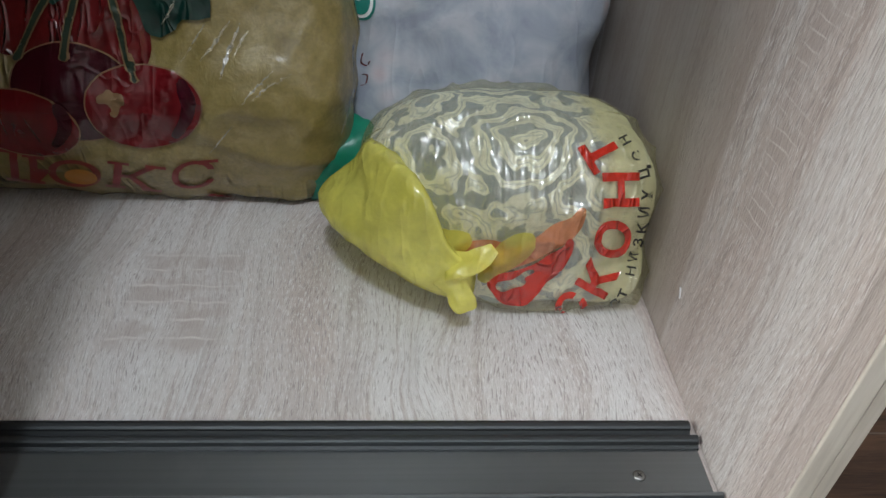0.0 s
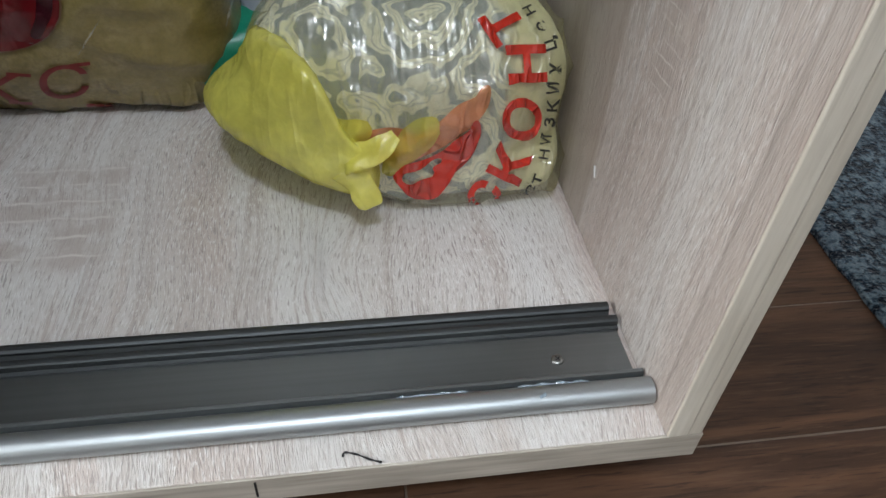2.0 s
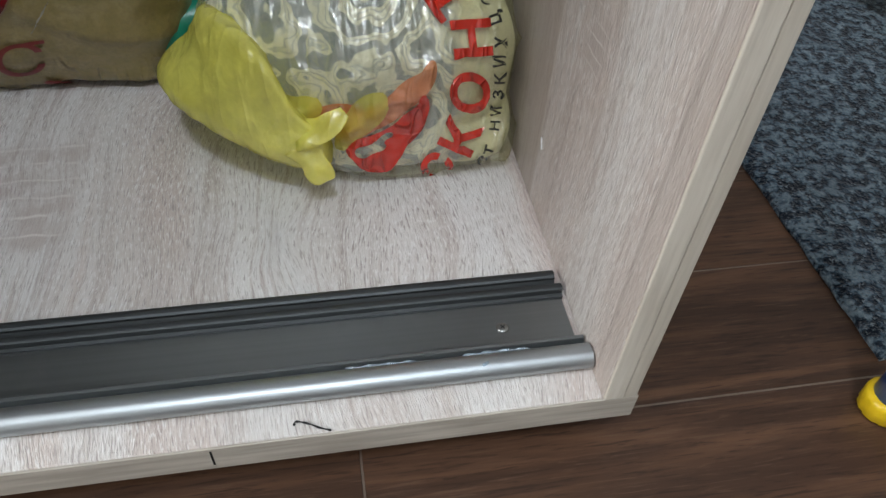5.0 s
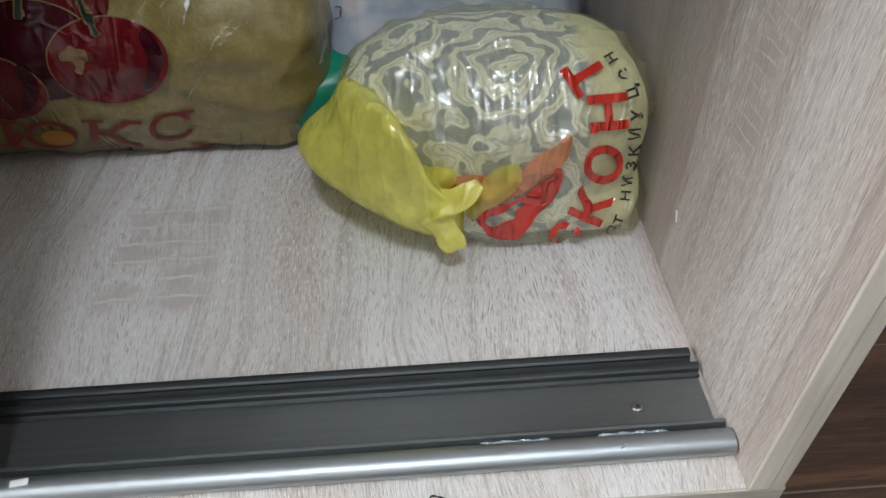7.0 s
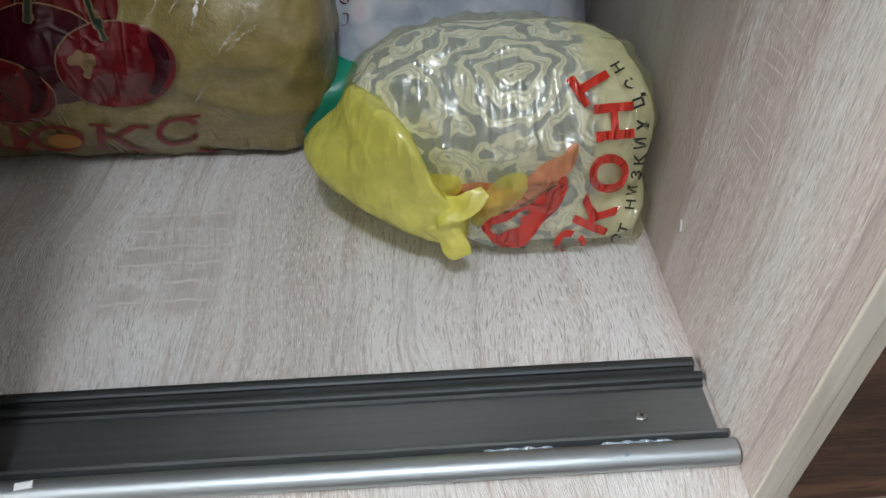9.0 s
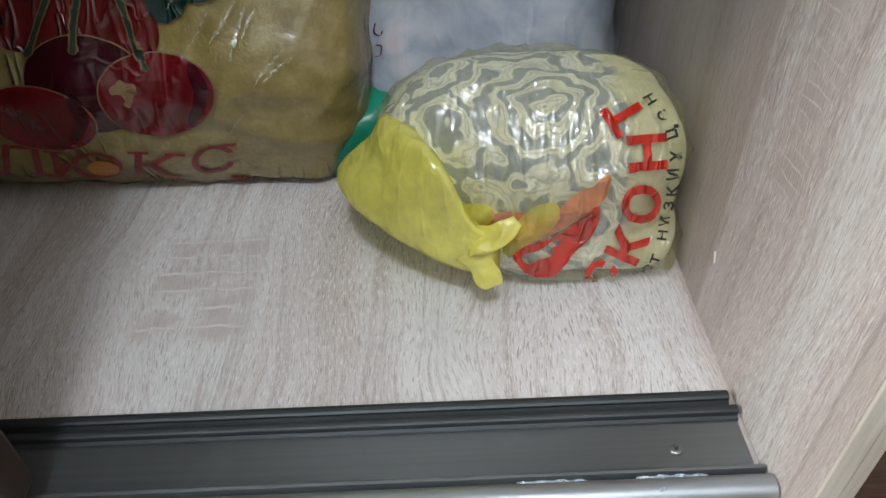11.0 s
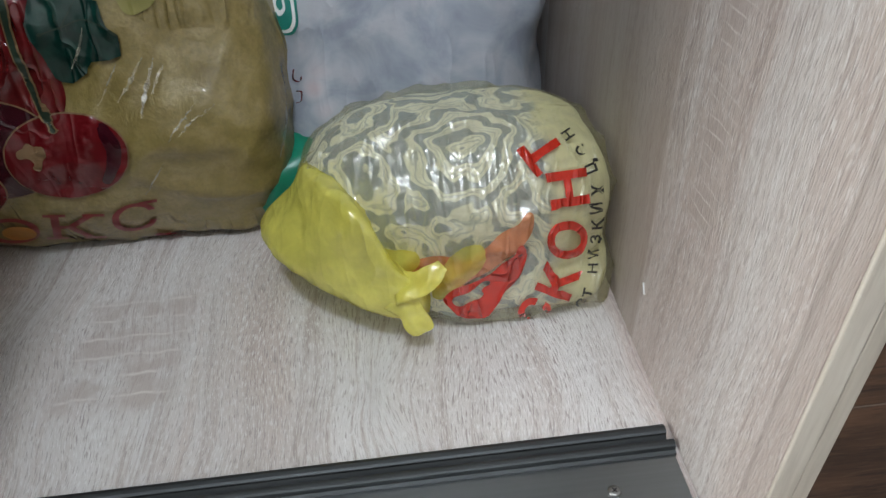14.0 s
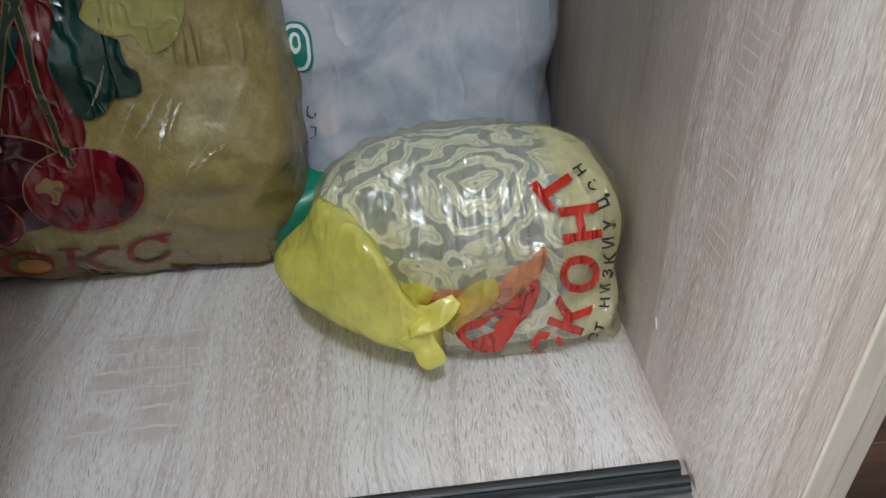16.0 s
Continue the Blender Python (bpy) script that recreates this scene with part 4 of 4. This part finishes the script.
YP.shape("red_emblem", [(-42.9, -35.0), (-37.1, -30.9), (-27.2, -28.0), (-18.0, -24.3), (-11.3, -19.7), (-4.8, -15.5), (0.3, -11.4), (1.2, -14.2), (-2.2, -24.1), (-5.9, -29.5), (-12.0, -34.8), (-17.2, -42.2), (-22.3, -47.4), (-30.0, -48.3), (-36.1, -46.7), (-39.7, -41.5)], M_RED, 0.0013, 2.0, "bold red printed emblem", [(-38.0, -36.7), (-29.6, -33.1), (-19.3, -27.6), (-18.6, -29.0), (-23.4, -32.5), (-22.8, -35.0), (-30.2, -38.3), (-35.8, -39.8)])
YP.shape("veiled_emblem", [(-57.9, -19.1), (-54.6, -15.7), (-46.9, -13.3), (-36.9, -13.4), (-27.2, -16.7), (-18.0, -12.0), (-8.9, -4.8), (-0.2, -1.1), (5.9, 3.5), (6.7, -0.7), (1.0, -11.4), (-8.4, -17.6), (-17.8, -23.3), (-28.9, -27.8), (-39.9, -32.2), (-44.8, -30.3)], M_REDVEIL, 0.0004, 3.0, "red print seen through a second layer of film")

YP.shape("film_fold", [(-46.0, -34.8), (-46.6, -30.6), (-40.8, -21.3), (-32.5, -12.0), (-23.6, -8.5), (-17.8, -10.3), (-19.7, -18.2), (-28.6, -25.9), (-38.0, -31.3)], M_FOLD, 0.0016, 2.0, "doubled strip of yellow film")
YP.shape("film_fold", [(-89.3, 17.6), (-77.3, -1.7), (-64.9, -7.1), (-49.9, -11.9), (-57.8, -19.8), (-70.1, -13.3), (-82.5, -4.1), (-92.4, 7.6)], M_FOLD, 0.0014, 2.0, "doubled strip of yellow film")

# ---- large mustard bag with cherries ----
CC = Vector((-0.398, 0.402, 0.125))


def cherry_shape(p):
    # the front leans back above its swollen foot
    if p.y < CC.y:
        p.y += 0.30 * max(0.0, p.z - 0.085)
        p.y += 0.017 * max(0.0, 1 - max(0.0, p.z) / 0.045) ** 1.5 * min(1.0, max(0.0, (-0.205 - p.x) / 0.10))
        over = min(1.0, max(0.0, (p.z - 0.035) / 0.03)) * min(1.0, max(0.0, (p.x + 0.36) / 0.05))
        over *= min(1.0, max(0.0, (0.14 - p.z) / 0.04))
        fold = max(0.0, 1 - abs(noise.noise(Vector((p.x * 46 - p.z * 24, 3.3, p.z * 7 + p.x * 4)))) * 4)
        p.y -= 0.0024 * over * fold * fold
        here = over * min(1.0, max(0.0, 0.5 + 3 * noise.noise(Vector((p.x * 9, 1.7, p.z * 9)))))
        pleat = max(0.0, 1 - abs(noise.noise(Vector(((p.x - 0.55 * p.z) * 62, 8.1, p.z * 9)))) * 3.2)
        p.y -= 0.0020 * here * pleat * min(1.0, max(0.0, (p.z - 0.05) / 0.03))
    p.x -= 0.10 * max(0.0, p.z - 0.12)
    return p


big = thing("cherry_print_bag", "large mustard plastic carrier bag stuffed full, printed with cherries", "plastic bag", (CC.x, CC.y, 0))
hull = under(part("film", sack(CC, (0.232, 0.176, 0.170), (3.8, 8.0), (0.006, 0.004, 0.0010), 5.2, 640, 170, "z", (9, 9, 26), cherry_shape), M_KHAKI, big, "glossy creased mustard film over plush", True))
CP = Print((-0.3, 0.235, 0.07), (0.3487, -0.8161, 0.4609), hull)


def oval(c, rx, ry, turn, n=14):
    a, b = math.cos(radians(turn)), math.sin(radians(turn))
    return [(c[0] + rx * math.cos(2 * math.pi * k / n) * a - ry * math.sin(2 * math.pi * k / n) * b, c[1] + rx * math.cos(2 * math.pi * k / n) * b + ry * math.sin(2 * math.pi * k / n) * a) for k in range(n)]


CP.shape("red_field", [(-54.9, 102.3), (-8.5, 120.7), (8.5, 98.1), (13.7, 50.2), (15.4, 28.6), (5.6, 16.9), (-17.5, 26.8), (-45.7, 26.1), (-64.1, 32.9)], M_WINE, 0.0007, 1.8, "wine red printed field")
for c, rx, ry, turn, dark in (((-21.8, 9.1), 31.0, 24.5, -12, True), ((-49.5, -8.0), 28.5, 16.5, -12, False), ((12.0, 2.8), 29.2, 22.0, -3, False)):
    CP.shape("cherry_outline", oval(c, rx + 0.8, ry + 0.8, turn), M_RIM, 0.0011 if dark else 0.0015, 1.8)
    CP.shape("cherry", oval(c, rx, ry, turn), M_CHERRY_DARK if dark else M_CHERRY, 0.0013 if dark else 0.0018, 1.8, "dark cherry" if dark else "deep red cherry")
    if not dark:
        CP.shape("cherry_shade", [(c[0] + rx * a, c[1] + ry * b) for a, b in ((0.62, 0.70), (0.84, 0.40), (0.90, 0.0), (0.78, -0.45), (0.55, -0.72), (0.62, -0.3), (0.66, 0.1), (0.58, 0.45))], M_CHERRY_DARK, 0.0021, 1.8)
CP.shape("cherry_glint", [(-11.5, 7.4), (-8.2, 9.6), (-6.2, 11.4), (-2.4, 9.4), (0.6, 8.9), (1.2, 4.6), (-0.6, 1.6), (-1.8, -2.6), (-4.0, -2.2), (-4.6, 1.8), (-7.4, 4.2), (-11.2, 4.6)], M_RIM, 0.0022, 1.8, "tan highlight printed on a cherry")
for line, w in (([(7.9, 16.0), (4.7, 27.1), (1.8, 39.5), (-0.9, 51.3), (-2.5, 65.2), (-3.1, 79.3), (-7.3, 105.0)], 1.3), ([(-26.0, 25.6), (-23.9, 38.4), (-19.9, 54.1), (-15.0, 72.7), (-6.0, 104.0)], 1.3), ([(-48.3, 24.8), (-38.2, 46.0), (-25.2, 68.8), (-10.2, 86.1), (4.6, 109.7)], 1.4)):
    for wide, mat, lift in ((w + 0.8, M_RIM, 0.0023), (w, M_STEM, 0.0027)):
        pts = [q for q in glide(line, 4)]
        rim = [(p[0] + wide, p[1]) for p in pts] + [(p[0] - wide, p[1]) for p in pts[::-1]]
        CP.shape("stem" if mat is M_STEM else "stem_outline", rim, mat, lift, 1.8)
CP.shape("leaf", [(4.3, 67.1), (8.2, 79.3), (10.4, 96.0), (18.0, 104.0), (24.0, 95.0), (21.5, 88.0), (24.1, 84.9), (28.5, 80.3), (38.0, 76.0), (38.5, 69.9), (40.0, 64.4), (45.3, 60.3), (45.4, 50.3), (39.2, 49.0), (31.5, 48.7), (28.4, 43.7), (21.5, 39.4), (16.4, 40.3), (13.0, 43.1), (10.2, 51.1), (5.8, 60.2)], M_LEAF, 0.0019, 2.0, "dark green printed leaf", jagged=True)
CP.shape("pale_print", [(21.7, 85.7), (26.2, 96.0), (36.0, 104.0), (52.0, 103.0), (67.5, 101.0), (65.9, 78.0), (58.9, 71.0), (50.5, 69.5), (44.5, 77.9), (34.5, 78.0), (28.7, 81.6)], M_PALE, 0.0009, 2.0, "pale yellow-green printed leaf")
CP.shape("leaf", [(-25.5, 86.0), (-12.2, 90.4), (-5.5, 81.8), (-9.7, 68.6), (-17.3, 59.9), (-29.7, 53.0), (-41.2, 60.4), (-39.4, 74.6)], M_LEAF, 0.0019, 2.0, "dark green printed leaf", jagged=True)
for line in ([(8.8, 62.4), (19.7, 65.2), (31.4, 68.1), (45.0, 60.2)], [(19.7, 65.2), (28.2, 77.3), (30.7, 86.4)], [(22.5, 65.2), (22.8, 56.0), (26.0, 46.7)]):
    pts = glide(line, 3)
    CP.shape("leaf_vein", [(p[0], p[1] + 0.35) for p in pts] + [(p[0], p[1] - 0.35) for p in pts[::-1]], M_STEM, 0.0023, 2.0)
LUX = [("Л", (-66.5, -33.0), 26, -6, ((0.05, 0), (0.95, 0)), 1.6), ("Ю", (-30.8, -37.6), 23, -6, ((0.06, 0), (0.06, 1)), 1.9), ("К", (6.4, -39.2), 23, -6, ((0.08, 0), (0.08, 1), (0.92, 0), (0.9, 1)), 1.9), ("С", (39.6, -37.4), 24, 6, ((0.88, 1),), 1.6)]
for char, at, size, turn, serif, wide in LUX:
    CP.letter("letter", char, at, size, turn, M_LETTER, 0.0010, wide, 0.05, serif, 2.0)
CP.shape("orange_fill", oval((-22.0, -38.4), 9.0, 5.0, -6), M_ORANGE, 0.0012, 4.0, "orange fill inside a letter")
for at in ((52.5, -49.0), (57.0, -49.4), (62.0, -49.8)):
    CP.shape("small_print", oval(at, 2.6, 0.9, 0, 8), M_LETTER, 0.0014, 3.0)

# pale slivers that paint highlights along creases where the film is pulled tight
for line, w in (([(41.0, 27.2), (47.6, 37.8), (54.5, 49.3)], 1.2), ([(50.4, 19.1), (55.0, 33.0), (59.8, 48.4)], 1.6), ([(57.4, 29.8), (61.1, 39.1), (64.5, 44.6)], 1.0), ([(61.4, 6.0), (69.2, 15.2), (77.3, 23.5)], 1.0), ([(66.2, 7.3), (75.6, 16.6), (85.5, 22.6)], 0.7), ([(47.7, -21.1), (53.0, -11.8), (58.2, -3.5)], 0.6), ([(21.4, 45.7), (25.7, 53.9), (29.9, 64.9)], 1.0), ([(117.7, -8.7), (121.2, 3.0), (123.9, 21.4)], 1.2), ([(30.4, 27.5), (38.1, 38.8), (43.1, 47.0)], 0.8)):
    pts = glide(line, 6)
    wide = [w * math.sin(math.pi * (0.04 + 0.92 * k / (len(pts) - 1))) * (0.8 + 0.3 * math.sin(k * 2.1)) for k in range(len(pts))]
    CP.shape("film_crease", [(p[0] + a, p[1]) for p, a in zip(pts, wide)] + [(p[0] - a, p[1]) for p, a in zip(pts[::-1], wide[::-1])], M_CREASE_SHINE, 0.0030, 1.5, "pale sliver painted as a highlight along a film crease")

# ---- milky white bag behind ----
WC = Vector((-0.101, 0.378, 0.135))


def white_shape(p):
    if p.y < WC.y:
        p.y += 0.30 * (p.z - 0.06)
    return p


white = thing("white_plastic_bag", "milky white plastic bag stuffed with pale floral cloth", "plastic bag", (WC.x, WC.y, 0))
wskin = under(part("film", sack(WC, (0.097, 0.118, 0.185), (3.2, 3.8), (0.008, 0.0016, 0.0009), 9.1, 240, 160, "z", (14, 14, 16), white_shape, 0.0012, -0.004), M_WHITE, white, "creased milky film", True))
WP = Print((-0.12, 0.29, 0.1), (-0.0443, -0.9204, 0.3885), wskin)
WP.shape("green_glyph_border", [(-50.5, 33.6), (-43.5, 35.0), (-38.0, 32.0), (-36.0, 20.5), (-38.6, 8.6), (-44.5, 6.8), (-50.5, 9.5)], M_TEAL, 0.0007, 1.5, "dark green border of the printed curl")
WP.shape("green_glyph_outline", [(-50.0, 32.2), (-43.5, 33.6), (-39.2, 30.8), (-37.4, 20.5), (-39.7, 9.8), (-44.5, 8.2), (-50.0, 10.8)], M_PAPER, 0.0011, 1.5)
WP.shape("green_glyph", [(-49.5, 30.0), (-44.0, 31.6), (-40.6, 29.2), (-39.0, 20.5), (-40.9, 11.4), (-44.5, 10.0), (-49.5, 12.8)], M_TEAL, 0.0015, 1.5, "dark green printed curl")
WP.shape("glyph_loop", [(-47.2, 28.4), (-44.0, 29.0), (-42.2, 24.5), (-43.4, 18.6), (-46.6, 18.2)], M_PAPER, 0.0019, 1.2, "", [(-46.0, 26.6), (-44.4, 27.0), (-43.6, 24.3), (-44.2, 20.6), (-45.6, 20.4)])
for line in ([(-43.8, -12.6), (-44.7, -18.0), (-40.8, -19.6), (-39.5, -17.0)], [(-43.7, -24.9), (-40.7, -25.7), (-41.9, -30.8), (-44.7, -31.7)]):
    pts = glide(line, 4)
    WP.shape("wine_squiggle", [(p[0] + 0.5, p[1] + 0.3) for p in pts] + [(p[0] - 0.5, p[1] - 0.3) for p in pts[::-1]], M_WINE, 0.0010, 1.5)

# ---- green bag corner pinched between the bags ----
green = part("green_plastic_bag", sack((-0.176, 0.288, 0.021), (0.034, 0.046, 0.033), (3.0, 3.0), (0.004, 0.003, 0.0006), 2.2, 60, 40, "x", (40, 40, 40)), M_GREEN, None, smooth=True)
tagged(green, "crumpled emerald green plastic bag corner on the board", "plastic bag")

# ---- beside the wardrobe: mat and child's blue and yellow frame ----
mat_bm = bmesh.new()
e0, e1 = Vector((0.1665, 0.190, 0)), Vector((0.1690, 0.030, 0))
run = (e1 - e0).normalized()
outw = Vector((-run.y, run.x, 0))
corner = e1 + run * 0.004
cols, rws = 60, 110
rows = []
for i in range(cols + 1):
    row = []
    for j in range(rws + 1):
        p = corner + outw * (0.55 * i / cols) - run * (0.56 * j / rws)
        edge = min(i, j, cols - i, rws - j)
        z = FLOOR + 0.006 - (0.003 if edge == 0 else 0.0008 if edge == 1 else 0) + 0.0006 * noise.noise(p * 90)
        wob = 0.0012 * noise.noise(p * 70) if edge == 0 else 0
        row.append(mat_bm.verts.new((p.x + wob, p.y + wob, z)))
    rows.append(row)
for a, b in zip(rows, rows[1:]):
    for k in range(rws):
        mat_bm.faces.new((a[k], b[k], b[k + 1], a[k + 1]))
skirt = bmesh.ops.extrude_edge_only(mat_bm, edges=[e for e in mat_bm.edges if e.is_boundary])
for v in [g for g in skirt["geom"] if isinstance(g, bmesh.types.BMVert)]:
    v.co.z = FLOOR + 0.0004
bmesh.ops.recalc_face_normals(mat_bm, faces=mat_bm.faces[:])
tagged(part("floor_mat", mat_bm, M_CARPET, None, smooth=True), "dark blue-grey flecked short-pile mat on the floor", "mat")


def frame_leg(foot, lean, high, group="legs of the child's frame"):
    """A blue pipe standing in a ribbed yellow foot cap."""
    ob = thing("table_stand", "blue enamelled pipe leg in a yellow plastic foot cap", "table leg", foot, group)
    d = Vector(lean).normalized()
    f = Vector(foot)
    bm = bmesh.new()
    n = 48
    prof = [(0.0095, 0.0), (0.0112, 0.0015), (0.0114, 0.0105), (0.0108, 0.0130), (0.0088, 0.0135)]
    q = Vector((0, 0, 1)).rotation_difference(d)
    rings = [[bm.verts.new(f + q @ Vector(((r * (1 - 0.05 * (k % 6 == 0))) * math.cos(2 * math.pi * k / n), (r * (1 - 0.05 * (k % 6 == 0))) * math.sin(2 * math.pi * k / n), h + 0.0005))) for k in range(n)] for r, h in prof]
    for a, b in zip(rings, rings[1:]):
        for k in range(n):
            bm.faces.new((a[k], a[(k + 1) % n], b[(k + 1) % n], b[k]))
    bm.faces.new(rings[0][::-1])
    bm.faces.new(rings[-1])
    under(part("foot_cap", bm, M_YELLOW, ob, "ribbed yellow plastic cap", True))
    under(part("pipe", lathe([(0.0084, 0.010), (0.0084, high)], f, d, 28), M_BLUE, ob, "blue enamelled pipe", True))
    return ob


frame_leg((0.1525, -0.0005, FLOOR), (-0.03, 0.0, 1.0), 0.5)
frame_leg((0.1610, -0.0190, FLOOR), (0.05, -0.03, 1.0), 0.5)
bar = glide([(0.345, 0.445, 0.006), (0.362, 0.366, 0.004), (0.378, 0.318, 0.003), (0.46, 0.235, 0.002)], 8)
frame_bar = thing("frame_bar", "curved blue and yellow bar of a child's frame", "bar", (0.39, 0.31, 0))
under(part("blue_pipe", tube(bar, [0.008] * len(bar), 20), M_BLUE, frame_bar, "blue enamelled pipe", True))
under(part("yellow_pipe", tube([q + np.array((0.012, 0.018, 0.004)) for q in bar], [0.008] * len(bar), 20), M_YELLOW, frame_bar, "yellow plastic sleeve", True))

# ---- floor boards, one by one ----
rng = random.Random(5)
board = {}


def board_mesh(length, width):
    key = (round(length, 3), round(width, 3))
    if key not in board:
        bm = box(-length / 2 + 0.0005, length / 2 - 0.0005, -width / 2 + 0.0005, width / 2 - 0.0005, -0.0008, 0.0, 0.0003, 1)
        me = bpy.data.meshes.new("floor_board")
        bm.to_mesh(me)
        bm.free()
        me.materials.append(M_FLOOR)
        board[key] = me
    return board[key]


WIDE, LONG, ROW0 = 0.080, 0.62, 0.0180
k0, k1 = math.ceil((RY0 - ROW0) / WIDE), math.floor((RY1 - ROW0) / WIDE)
for k in range(k0, k1):
    y = ROW0 + WIDE * (k + 0.5)
    start = -0.1015 if k == -1 else -0.1015 + rng.uniform(0.1, 0.5)
    x = start - math.ceil((start - RX0) / LONG) * LONG
    while x < RX1:
        a, b = max(x, RX0), min(x + LONG, RX1)
        if b - a > 0.02:
            ob = new("floor_board", board_mesh(b - a, WIDE))
            ob.location = ((a + b) / 2, y, FLOOR)
            ob.parent = floor
        x += LONG
